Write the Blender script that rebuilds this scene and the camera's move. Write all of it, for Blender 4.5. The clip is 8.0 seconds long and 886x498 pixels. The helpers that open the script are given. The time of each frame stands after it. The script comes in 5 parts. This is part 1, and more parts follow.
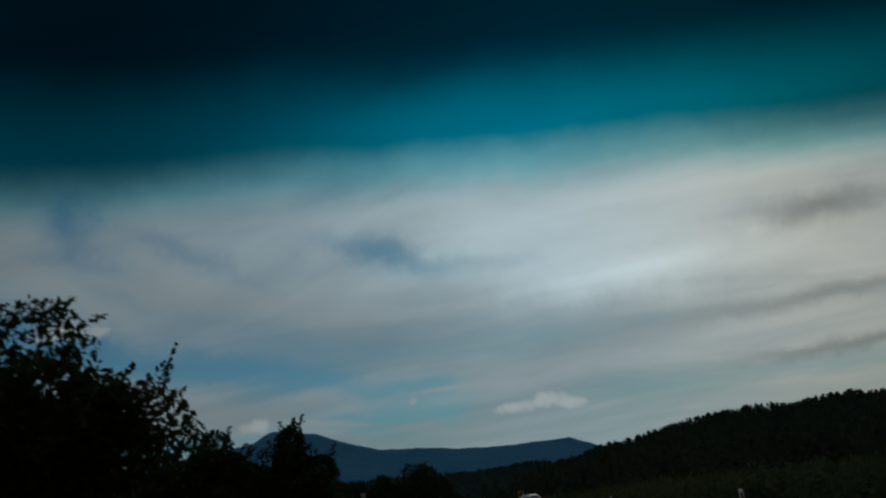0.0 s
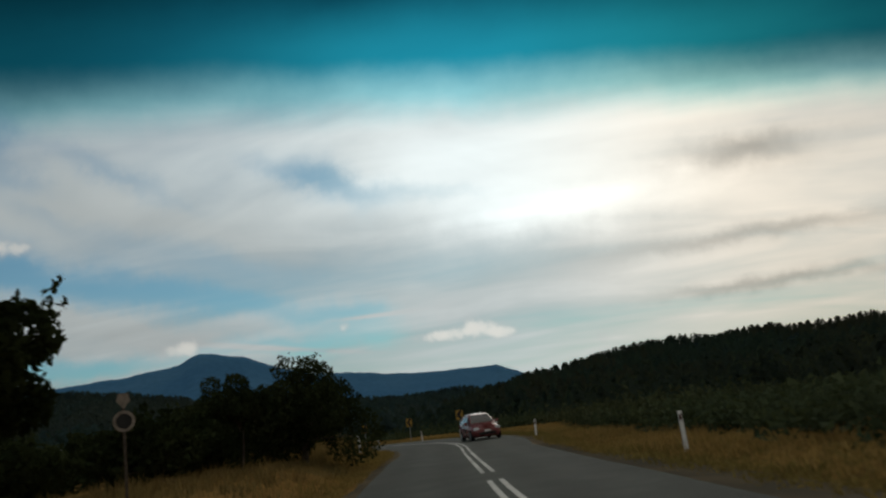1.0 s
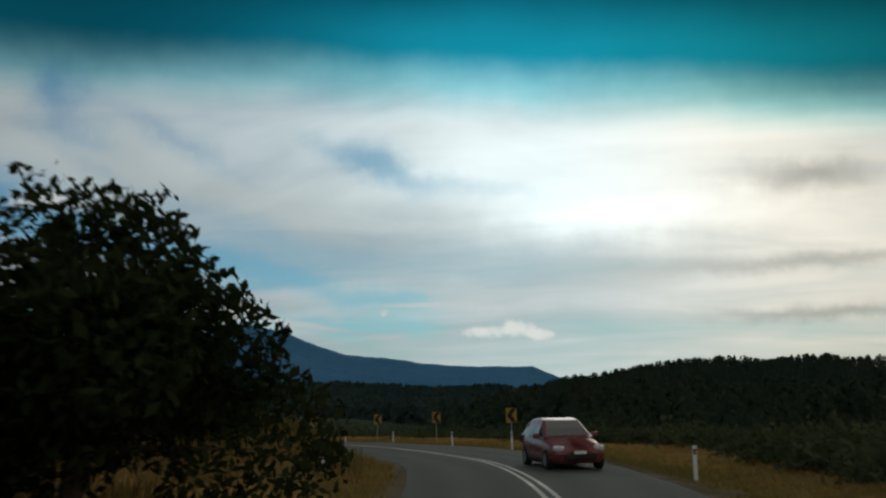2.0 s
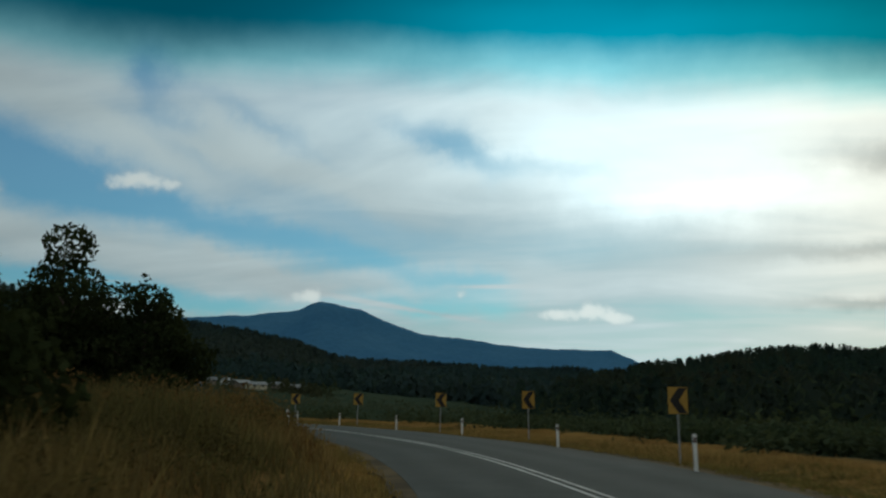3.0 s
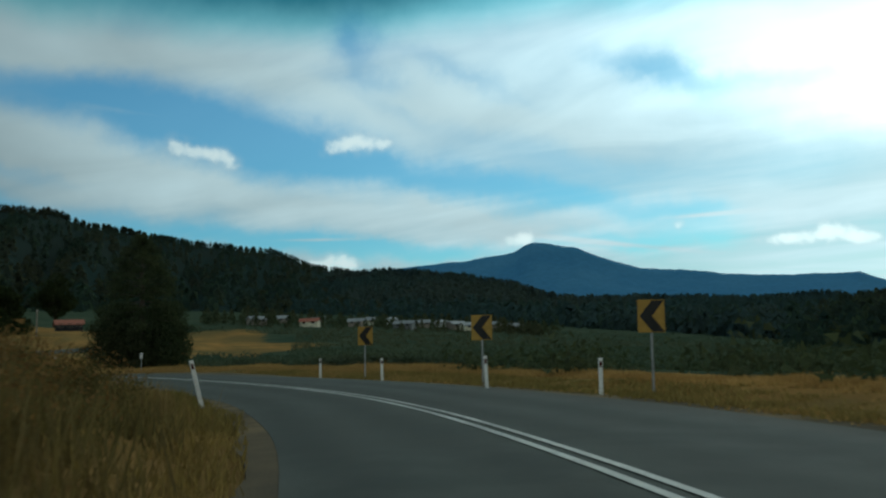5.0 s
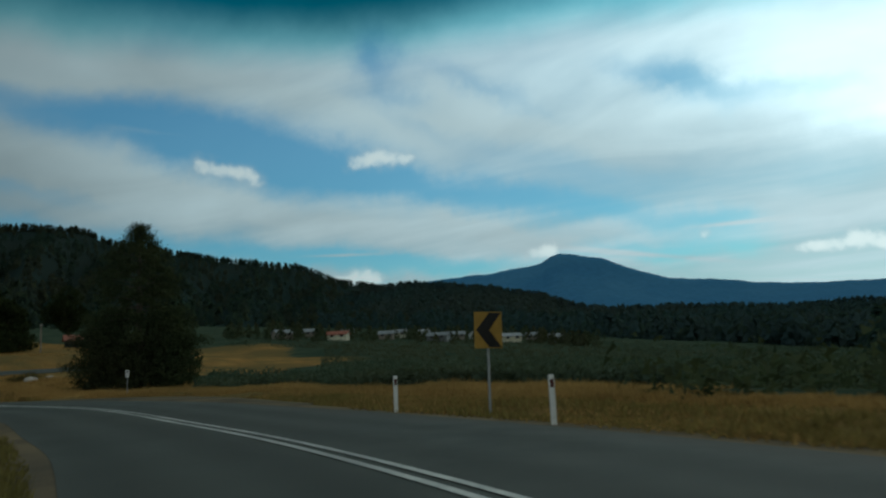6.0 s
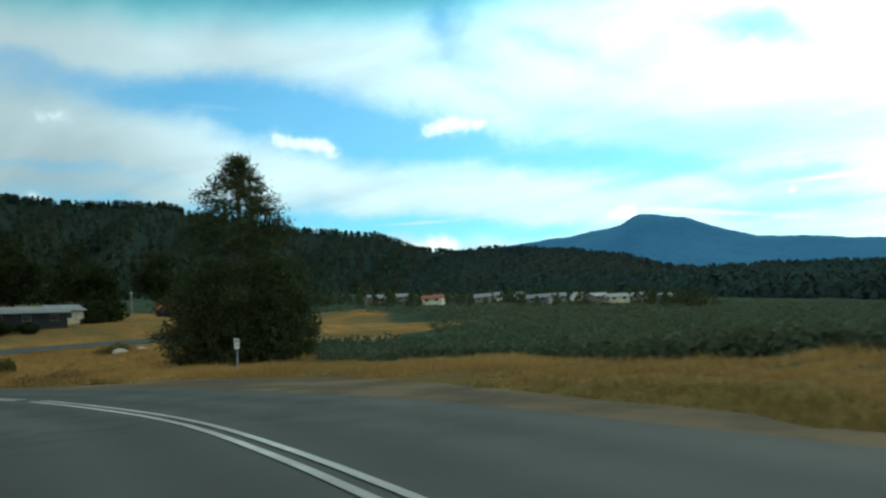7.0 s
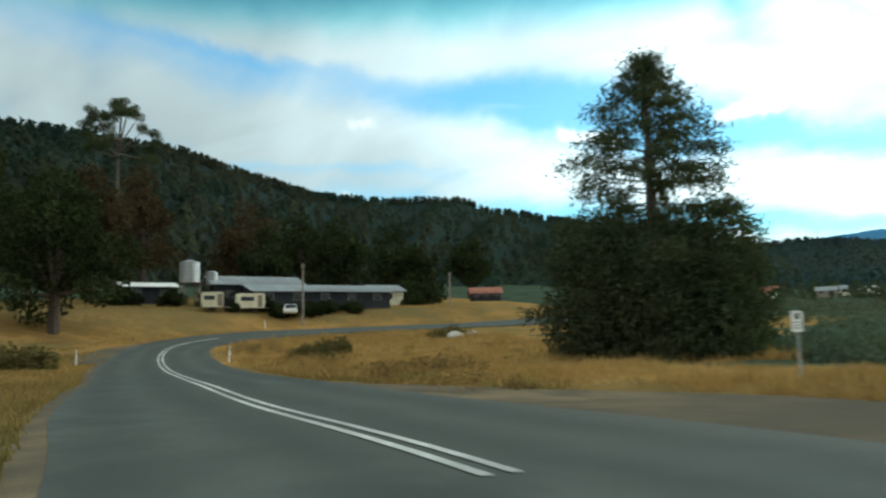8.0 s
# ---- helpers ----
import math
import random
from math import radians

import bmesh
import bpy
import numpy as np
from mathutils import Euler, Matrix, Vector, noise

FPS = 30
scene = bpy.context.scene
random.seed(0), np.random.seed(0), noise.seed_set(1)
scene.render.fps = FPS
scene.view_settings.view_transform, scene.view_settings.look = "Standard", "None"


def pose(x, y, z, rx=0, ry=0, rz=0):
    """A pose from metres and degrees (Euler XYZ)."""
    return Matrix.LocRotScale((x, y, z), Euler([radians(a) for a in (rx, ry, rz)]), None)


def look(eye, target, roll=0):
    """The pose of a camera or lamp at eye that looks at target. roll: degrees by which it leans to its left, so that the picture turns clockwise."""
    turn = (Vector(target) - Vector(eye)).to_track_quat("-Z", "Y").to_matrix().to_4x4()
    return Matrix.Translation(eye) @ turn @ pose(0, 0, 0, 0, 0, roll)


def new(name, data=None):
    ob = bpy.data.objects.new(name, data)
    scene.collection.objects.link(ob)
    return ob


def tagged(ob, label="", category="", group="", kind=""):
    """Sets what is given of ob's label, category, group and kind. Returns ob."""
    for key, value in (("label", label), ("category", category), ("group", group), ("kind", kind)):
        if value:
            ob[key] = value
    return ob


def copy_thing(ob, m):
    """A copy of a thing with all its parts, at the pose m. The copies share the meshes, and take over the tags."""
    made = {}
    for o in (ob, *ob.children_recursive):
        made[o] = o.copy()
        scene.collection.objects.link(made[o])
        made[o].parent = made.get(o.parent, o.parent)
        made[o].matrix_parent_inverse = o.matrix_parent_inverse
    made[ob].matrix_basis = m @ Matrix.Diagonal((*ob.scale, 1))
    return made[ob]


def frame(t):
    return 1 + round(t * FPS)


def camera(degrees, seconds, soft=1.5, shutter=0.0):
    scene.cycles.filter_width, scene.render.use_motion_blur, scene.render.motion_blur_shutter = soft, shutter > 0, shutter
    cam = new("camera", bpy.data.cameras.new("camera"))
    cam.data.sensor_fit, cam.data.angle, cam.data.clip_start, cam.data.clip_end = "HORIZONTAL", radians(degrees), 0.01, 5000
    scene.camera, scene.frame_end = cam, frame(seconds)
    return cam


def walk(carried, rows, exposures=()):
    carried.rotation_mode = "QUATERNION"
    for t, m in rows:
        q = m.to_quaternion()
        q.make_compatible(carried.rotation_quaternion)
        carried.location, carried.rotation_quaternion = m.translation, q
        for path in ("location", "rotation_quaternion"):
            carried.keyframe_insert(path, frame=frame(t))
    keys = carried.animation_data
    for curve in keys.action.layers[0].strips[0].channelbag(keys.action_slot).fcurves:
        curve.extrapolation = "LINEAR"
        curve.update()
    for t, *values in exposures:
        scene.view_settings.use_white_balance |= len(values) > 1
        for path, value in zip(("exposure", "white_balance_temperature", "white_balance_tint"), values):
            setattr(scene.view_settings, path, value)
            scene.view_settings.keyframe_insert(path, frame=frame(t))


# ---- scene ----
cam = camera(60.0, 8.0, soft=2.3, shutter=0.15)
PATH = [
    (0.0, (0.00, -0.00, 1.41), (-2.48, 18.79, 7.81), -8.79),
    (0.2, (-0.58, 4.46, 1.32), (-2.57, 23.39, 7.45), -7.25),
    (0.5, (-1.43, 11.16, 1.20), (-2.67, 30.39, 6.57), -6.34),
    (0.6, (-1.68, 13.39, 1.21), (-2.40, 32.67, 6.48), -6.61),
    (1.0, (-2.90, 22.24, 1.33), (-4.02, 41.72, 5.73), -7.94),
    (1.2, (-3.40, 26.50, 1.43), (-4.33, 46.00, 5.76), -5.99),
    (1.5, (-4.29, 33.04, 1.53), (-5.67, 52.51, 5.88), -2.54),
    (1.7, (-4.78, 37.36, 1.59), (-6.57, 56.80, 5.96), -2.21),
    (2.8, (-8.00, 59.10, 1.76), (-11.74, 78.32, 5.79), 1.67),
    (3.0, (-8.88, 63.05, 1.76), (-13.23, 82.17, 5.66), 0.46),
    (3.2, (-9.73, 66.94, 1.78), (-14.66, 85.91, 5.72), -0.71),
    (3.5, (-11.15, 72.79, 1.74), (-17.27, 91.46, 5.45), -1.07),
    (4.0, (-14.17, 81.51, 1.60), (-21.78, 99.68, 5.03), -0.23),
    (4.4, (-17.12, 88.06, 1.49), (-26.02, 105.81, 3.90), -0.62),
    (4.5, (-17.92, 89.65, 1.48), (-27.03, 107.30, 3.90), -1.72),
    (5.8, (-31.00, 107.12, 1.26), (-41.13, 124.16, 3.89), -1.52),
    (6.0, (-33.54, 109.47, 1.28), (-43.58, 126.53, 4.11), -2.72),
    (6.2, (-36.19, 111.70, 1.27), (-45.77, 129.00, 4.27), -3.36),
    (6.5, (-40.31, 114.74, 1.24), (-50.29, 131.77, 4.41), -2.37),
    (6.7, (-43.13, 116.69, 1.29), (-53.93, 133.36, 3.59), -2.58),
    (7.0, (-47.46, 119.00, 1.36), (-59.25, 135.03, 3.42), -3.70),
    (7.4, (-54.00, 121.97, 1.43), (-67.65, 136.45, 3.35), -1.82),
    (7.5, (-55.74, 122.65, 1.41), (-69.90, 136.65, 3.32), -1.48),
    (7.7, (-59.44, 123.98, 1.34), (-74.80, 136.62, 3.43), -1.64),
    (7.8, (-61.27, 124.58, 1.29), (-77.08, 136.66, 3.35), -1.55),
    (8.0, (-64.87, 125.62, 1.19), (-81.62, 136.32, 3.41), -1.39),
]
EXPOSURES = [(0.0, -2.1, 6000, 3), (0.5, -1.3, 7000, 15), (1.0, -1.1, 6900, 12), (1.7, -1.1, 6700, 9), (2.8, -0.9, 6400, 5), (3.5, -1.2, 5950, -5), (4.0, -0.85, 5900, -4), (4.5, -0.45, 5800, -6), (5.8, -0.8, 5800, -5), (6.0, -0.85, 5850, -4), (6.5, -0.55, 5800, -5), (7.0, 0.32, 5800, -7), (7.5, 0.8, 6100, -1), (8.0, 0.8, 6150, -1)]
walk(cam, [(t, look(eye, target, roll)) for t, eye, target, roll in PATH], EXPOSURES)


# ---- node helpers ----
class Nodes:
    """A small writer of node trees: values may be numbers, tuples or sockets."""

    def __init__(self, tree):
        self.tree = tree

    def make(self, kind, inputs=None):
        node = self.tree.nodes.new(kind)
        self.feed(node, inputs)
        return node

    def feed(self, node, inputs):
        for key, value in (inputs or {}).items():
            if isinstance(value, bpy.types.NodeSocket):
                self.tree.links.new(value, node.inputs[key])
            else:
                node.inputs[key].default_value = value

    def put(self, kind, out=0, inputs=None):
        return self.make(kind, inputs).outputs[out]

    def math(self, op, a, b=0.0):
        node = self.make("ShaderNodeMath", {0: a, 1: b})
        node.operation = op
        return node.outputs[0]

    def mix(self, fac, a, b, blend="MIX"):
        col = lambda c: c if isinstance(c, bpy.types.NodeSocket) or len(c) == 4 else (*c, 1.0)
        node = self.make("ShaderNodeMix")
        node.data_type, node.blend_type = "RGBA", blend
        self.feed(node, {0: fac, 6: col(a), 7: col(b)})
        return node.outputs[2]

    def ramp(self, x, lo, hi):
        node = self.make("ShaderNodeMapRange", {0: x, 1: lo, 2: hi})
        node.interpolation_type = "SMOOTHSTEP"
        return node.outputs[0]

    def noise(self, vec, scale, detail=4.0, rough=0.55, out=0, distortion=0.0):
        return self.put("ShaderNodeTexNoise", out, {"Vector": vec, "Scale": scale, "Detail": detail, "Roughness": rough, "Distortion": distortion})


# ---- sky: thin cloud sheets before a deep blue sky, bright towards the veiled sun ----
SUN_AZ, SUN_EL = -9.0, 30.0
world = bpy.data.worlds.new("sky")
scene.world = world
world.use_nodes = True
wt = world.node_tree
wt.nodes.clear()
N = Nodes(wt)
way = N.put("ShaderNodeTexCoord", 0)
xyz = wt.nodes.new("ShaderNodeSeparateXYZ")
wt.links.new(way, xyz.inputs[0])
sx, sy, sz = xyz.outputs
deg = 180.0 / math.pi
warp = N.make("ShaderNodeSeparateXYZ", {0: N.noise(way, 9.0, 5.0, 0.6, out=1)})
el0 = N.math("MULTIPLY", N.math("ARCSINE", sz), deg)
az0 = N.math("MULTIPLY", N.math("ARCTAN2", N.math("MULTIPLY", sx, -1.0), sy), deg)
az = N.math("ADD", az0, N.math("MULTIPLY", N.math("SUBTRACT", warp.outputs[0], 0.5), 9.0))
el = N.math("ADD", el0, N.math("MULTIPLY", N.math("SUBTRACT", warp.outputs[1], 0.5), 3.2))


def blob(a, e, wa, we, tilt=0.0, sharp=False, azs=None, els=None):
    """A soft spot of the sky: azimuth, elevation, half widths and tilt in degrees."""
    c, s = math.cos(radians(tilt)), math.sin(radians(tilt))
    da = N.math("SUBTRACT", azs or az, a)
    de = N.math("SUBTRACT", els or el, e)
    u = N.math("ADD", N.math("MULTIPLY", da, c / wa), N.math("MULTIPLY", de, s / wa))
    v = N.math("ADD", N.math("MULTIPLY", da, -s / we), N.math("MULTIPLY", de, c / we))
    d2 = N.math("ADD", N.math("MULTIPLY", u, u), N.math("MULTIPLY", v, v))
    return N.math("POWER", 2.718, N.math("MULTIPLY", d2, -1.0))


def total(parts):
    out = parts[0]
    for p in parts[1:]:
        out = N.math("ADD", out, p)
    return out


air = N.make("ShaderNodeTexSky")
air.sky_type, air.sun_disc = "NISHITA", False
air.sun_elevation, air.sun_rotation = radians(SUN_EL), radians(-SUN_AZ)
air.air_density, air.dust_density, air.ozone_density = 1.2, 0.6, 2.5
clear = air.outputs[0]
clear = N.mix(1.0, clear, (0.052, 0.105, 0.120, 1.0), "MULTIPLY")
# thin high cloud, drawn out along the wind
flat = N.math("ADD", N.math("MAXIMUM", sz, 0.0), 0.14)
px = N.math("DIVIDE", sx, flat)
py = N.math("DIVIDE", sy, flat)
plane = N.put("ShaderNodeCombineXYZ", 0, {0: px, 1: py, 2: 0.0})
streak_at = N.put("ShaderNodeMapping", 0, {"Vector": plane, "Rotation": (0, 0, radians(-30.0)), "Scale": (0.5, 1.3, 1.0)})
streaks = N.noise(streak_at, 0.8, 4.0, 0.48, distortion=1.2)
soft_at = N.put("ShaderNodeMapping", 0, {"Vector": plane, "Rotation": (0, 0, radians(-24.0)), "Scale": (0.6, 1.2, 1.0)})
fine = N.noise(soft_at, 2.0, 4.0, 0.48, distortion=0.8)
cover = N.math("ADD", N.math("MULTIPLY", streaks, 0.55), N.math("MULTIPLY", fine, 0.40))
cover = N.math("ADD", cover, 0.25)


def along(points, x=None):
    """A value that runs straight from point to point of the azimuth."""
    out = points[0][1]
    for (a0, v0), (a1, v1) in zip(points, points[1:]):
        out = N.math("ADD", out, N.put("ShaderNodeMapRange", 0, {0: x or az, 1: a0, 2: a1, 3: 0.0, 4: v1 - v0}))
    return out


def belt(heights, widths, strengths):
    """A long soft streak that follows heights over the azimuth."""
    d = N.math("DIVIDE", N.math("SUBTRACT", el, along(heights)), along(widths))
    return N.math("MULTIPLY", N.math("POWER", 2.718, N.math("MULTIPLY", N.math("MULTIPLY", d, d), -1.0)), along(strengths))


gaps = total([
    belt([(8, 7.7), (11.5, 8.4), (18, 9.8), (26, 12.0), (33, 13.1), (39, 14.7), (52, 16.8), (60, 17.6), (73, 18.8), (90, 21.5)], [(8, 1.0), (18, 1.2), (30, 1.5), (42, 2.2), (52, 2.1), (62, 1.5), (80, 1.5)], [(5, 0.0), (11, 0.42), (20, 0.42), (30, 0.48), (40, 0.82), (49, 0.80), (56, 0.52), (63, 0.36), (78, 0.30), (95, 0.25)]),
    belt([(10, 6.9), (24, 6.9), (30, 6.7), (38, 7.4), (50, 8.8), (66, 10.2)], [(10, 0.7), (30, 0.8), (40, 1.1), (66, 0.9)], [(6, 0.0), (14, 0.42), (24, 0.30), (30, 0.6), (42, 0.62), (52, 0.4), (70, 0.2)]),
    belt([(-6, 16.4), (3, 16.9), (8, 17.5), (12, 18.7), (16, 20.3), (20, 21.5)], [(-6, 0.9), (3, 1.2), (8, 1.5), (12, 1.5), (17, 1.0)], [(-7, 0.0), (0, 0.22), (6, 0.36), (10, 0.46), (13, 0.40), (16.5, 0.12), (19, 0.0)]),
    N.math("MULTIPLY", blob(26.0, 19.6, 5.0, 0.8, 24.0), 0.20),
    N.math("MULTIPLY", blob(34.0, 21.8, 3.0, 1.8, 40.0), 0.34),
    N.math("MULTIPLY", blob(32.0, 17.4, 4.0, 0.6, 20.0), 0.14),
    N.math("MULTIPLY", blob(20.0, 13.4, 9.0, 1.6, 18.0), 0.20),
    N.math("MULTIPLY", blob(4.0, 10.5, 8.0, 2.0, 8.0), 0.14),
    N.math("MULTIPLY", blob(34.0, 19.4, 5.0, 0.9, 10.0), 0.26),
    N.math("MULTIPLY", blob(74.0, 20.4, 10.0, 0.7, 8.0), 0.35),
    N.math("MULTIPLY", blob(68.0, 12.4, 14.0, 0.5, 2.0), 0.25),
])
veils = total([
    N.math("MULTIPLY", blob(-5.0, 20.5, 14.0, 2.8, -3.0), 0.5),
    N.math("MULTIPLY", blob(-6.0, 14.8, 9.0, 1.5, 4.0), 0.35),
    N.math("MULTIPLY", blob(46.0, 11.9, 13.0, 1.0, 9.0), 0.22),
    N.math("MULTIPLY", blob(26.0, 9.2, 8.0, 0.7, 18.0), 0.22),
    N.math("MULTIPLY", blob(28.0, 17.5, 12.0, 2.0, 14.0), 0.22),
    N.math("MULTIPLY", blob(60.0, 20.6, 16.0, 1.2, 2.0), 0.3),
    N.math("MULTIPLY", blob(72.0, 14.6, 18.0, 1.6, 6.0), 0.22),
    N.math("MULTIPLY", blob(76.0, 18.5, 18.0, 2.6, 6.0), 0.14),
    N.math("MULTIPLY", blob(9.0, 8.45, 2.4, 0.14, 0.0, azs=az0, els=el0), 0.5),
    N.math("MULTIPLY", blob(38.2, 7.95, 2.6, 0.13, 0.0, azs=az0, els=el0), 0.5),
    N.math("MULTIPLY", blob(17.0, 7.0, 5.0, 0.18, 9.0, azs=az0, els=el0), 0.5),
    N.math("MULTIPLY", blob(50.0, 16.6, 4.0, 0.25, 4.0, azs=az0, els=el0), 0.22),
])
cover = N.math("ADD", N.math("SUBTRACT", cover, gaps), veils)
mask = N.math("ADD", 0.12, N.math("MULTIPLY", N.ramp(cover, 0.16, 0.86), 0.88))
# the veiled sun: cloud grows brighter towards it, and dimmer low down
wide = blob(-8.0, 18.0, 48.0, 90.0, azs=az0, els=el0)
base = N.math("MULTIPLY", N.math("ADD", 0.33, N.math("MULTIPLY", wide, 1.36)), N.math("ADD", 0.80, N.math("MULTIPLY", N.ramp(el, 6.0, 18.0), 0.24)))
glow = total([
    N.math("MULTIPLY", blob(-8.0, 20.0, 20.0, 4.2, -4.0), 0.48),
    N.math("MULTIPLY", blob(16.0, 21.0, 22.0, 3.4, 4.0), 0.14),
    N.math("MULTIPLY", blob(-6.5, 14.4, 9.0, 1.6, 4.0), 0.75),
    N.math("MULTIPLY", blob(-23.0, 10.0, 13.0, 6.0), 0.35),
    N.math("MULTIPLY", blob(46.0, 12.5, 13.0, 4.5, 6.0), 0.22),
])
base = N.math("ADD", base, N.math("MULTIPLY", N.ramp(N.math("ABSOLUTE", az0), 96.0, 130.0), 0.50))
shade = N.math("ADD", N.math("MULTIPLY", N.math("ADD", fine, streaks), 0.55), 0.46)
lum = N.math("MULTIPLY", N.math("ADD", glow, base), shade)
grey = total([
    N.math("MULTIPLY", blob(-20.0, 15.6, 5.0, 1.2, 6.0), 0.5),
    N.math("MULTIPLY", blob(-20.0, 6.4, 8.0, 0.45, 3.0), 0.38),
    N.math("MULTIPLY", blob(-20.0, 9.9, 9.0, 0.6, 3.0), 0.36),
    N.math("MULTIPLY", blob(-4.0, 10.0, 12.0, 2.2, -8.0), 0.16),
    N.math("MULTIPLY", blob(14.0, 13.5, 13.0, 4.5, 10.0), 0.20),
])
lum = N.math("MULTIPLY", lum, N.math("SUBTRACT", 1.0, grey))
warm = N.ramp(az0, 2.0, -24.0)
tone = N.mix(warm, (0.79, 0.91, 0.95, 1.0), (0.98, 0.93, 0.82, 1.0))
cloud_col = N.mix(1.0, tone, N.put("ShaderNodeCombineColor", 0, {0: lum, 1: lum, 2: lum}), "MULTIPLY")
sky_col = N.mix(mask, clear, cloud_col)
# small heaped clouds over the hills
curl = N.math("ADD", N.math("MULTIPLY", N.noise(way, 34.0, 3.0, 0.5), 0.75), N.math("MULTIPLY", N.noise(way, 95.0, 2.0, 0.5), 0.25))
lump = N.math("MULTIPLY", N.math("SUBTRACT", curl, 0.5), 3.0)
puffs = []
for a, e, wa, we in ((48.2, 14.5, 0.8, 0.5), (47.1, 14.25, 1.0, 0.45), (45.9, 14.05, 1.0, 0.4), (44.4, 13.65, 0.75, 0.45), (37.0, 14.55, 0.7, 0.4), (35.7, 14.85, 1.1, 0.45), (34.3, 15.0, 1.3, 0.5), (32.9, 14.95, 0.9, 0.32), (38.0, 6.2, 1.2, 0.35), (36.6, 6.5, 0.9, 0.45), (35.5, 6.1, 0.7, 0.3), (23.2, 7.4, 1.0, 0.35), (22.3, 7.75, 0.6, 0.4), (11.4, 7.9, 0.4, 0.27), (5.2, 6.3, 1.0, 0.28), (3.6, 6.35, 1.2, 0.32), (1.9, 6.6, 0.9, 0.48), (0.9, 6.4, 1.2, 0.45), (-0.7, 5.95, 1.2, 0.28), (-7.6, 4.5, 0.5, 0.45), (63.3, 15.7, 1.3, 0.45), (64.5, 10.1, 0.9, 0.4)):
    puffs.append(blob(a, e, wa * 1.1, we * 1.6, azs=az0, els=el0))
near_puff = N.math("MINIMUM", N.math("MULTIPLY", total(puffs), 1.5), 1.0)
heap = N.math("ADD", total(puffs), N.math("MULTIPLY", lump, near_puff))
puff = N.math("MULTIPLY", N.ramp(heap, 0.08, 1.6), 0.88)
lit = N.math("ADD", 0.75, N.math("MULTIPLY", wide, 0.7))
puff_col = N.mix(N.ramp(heap, 0.35, 1.2), (0.68, 0.74, 0.77, 1.0), (1.06, 1.10, 1.07, 1.0))
puff_col = N.mix(1.0, puff_col, N.put("ShaderNodeCombineColor", 0, {0: lit, 1: lit, 2: lit}), "MULTIPLY")
sky_col = N.mix(puff, sky_col, puff_col)
# teal windscreen tint painted into the sky ahead, edge fitted to the view
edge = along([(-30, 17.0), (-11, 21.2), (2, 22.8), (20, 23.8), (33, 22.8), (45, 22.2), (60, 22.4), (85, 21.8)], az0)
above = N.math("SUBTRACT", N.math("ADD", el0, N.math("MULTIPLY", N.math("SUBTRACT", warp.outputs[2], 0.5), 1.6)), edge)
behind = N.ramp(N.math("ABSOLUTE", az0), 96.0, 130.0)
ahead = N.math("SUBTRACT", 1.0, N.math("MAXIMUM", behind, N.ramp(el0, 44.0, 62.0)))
glass_tint = N.mix(N.ramp(above, -1.6, 1.6), (1.0, 1.0, 1.0, 1.0), (0.42, 0.80, 0.86, 1.0))
glass_tint = N.mix(N.ramp(above, 0.2, 4.2), glass_tint, (0.006, 0.27, 0.38, 1.0))
glass_tint = N.mix(N.ramp(above, 4.0, 11.0), glass_tint, (0.002, 0.05, 0.085, 1.0))
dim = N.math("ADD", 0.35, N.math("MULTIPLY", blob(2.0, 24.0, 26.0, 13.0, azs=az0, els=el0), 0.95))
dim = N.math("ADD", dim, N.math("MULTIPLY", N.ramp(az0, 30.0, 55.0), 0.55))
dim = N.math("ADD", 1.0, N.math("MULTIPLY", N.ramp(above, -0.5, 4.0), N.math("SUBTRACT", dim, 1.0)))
high = N.mix(1.0, sky_col, glass_tint, "MULTIPLY")
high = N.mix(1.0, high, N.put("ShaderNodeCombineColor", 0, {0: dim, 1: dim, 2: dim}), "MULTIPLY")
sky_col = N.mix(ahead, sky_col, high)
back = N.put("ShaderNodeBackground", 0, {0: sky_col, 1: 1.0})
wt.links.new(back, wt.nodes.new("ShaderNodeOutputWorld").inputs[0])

sun = new("sun", bpy.data.lights.new("sun", "SUN"))
sun.data.energy, sun.data.angle, sun.data.color = 1.2, radians(35.0), (1.0, 0.95, 0.86)
# high behind thin cloud, ahead and to the right of the first stretch of road
sun.matrix_world = look((0, 0, 0), (math.sin(radians(SUN_AZ)) * 1.0, -math.cos(radians(SUN_AZ)), -math.tan(radians(SUN_EL))))


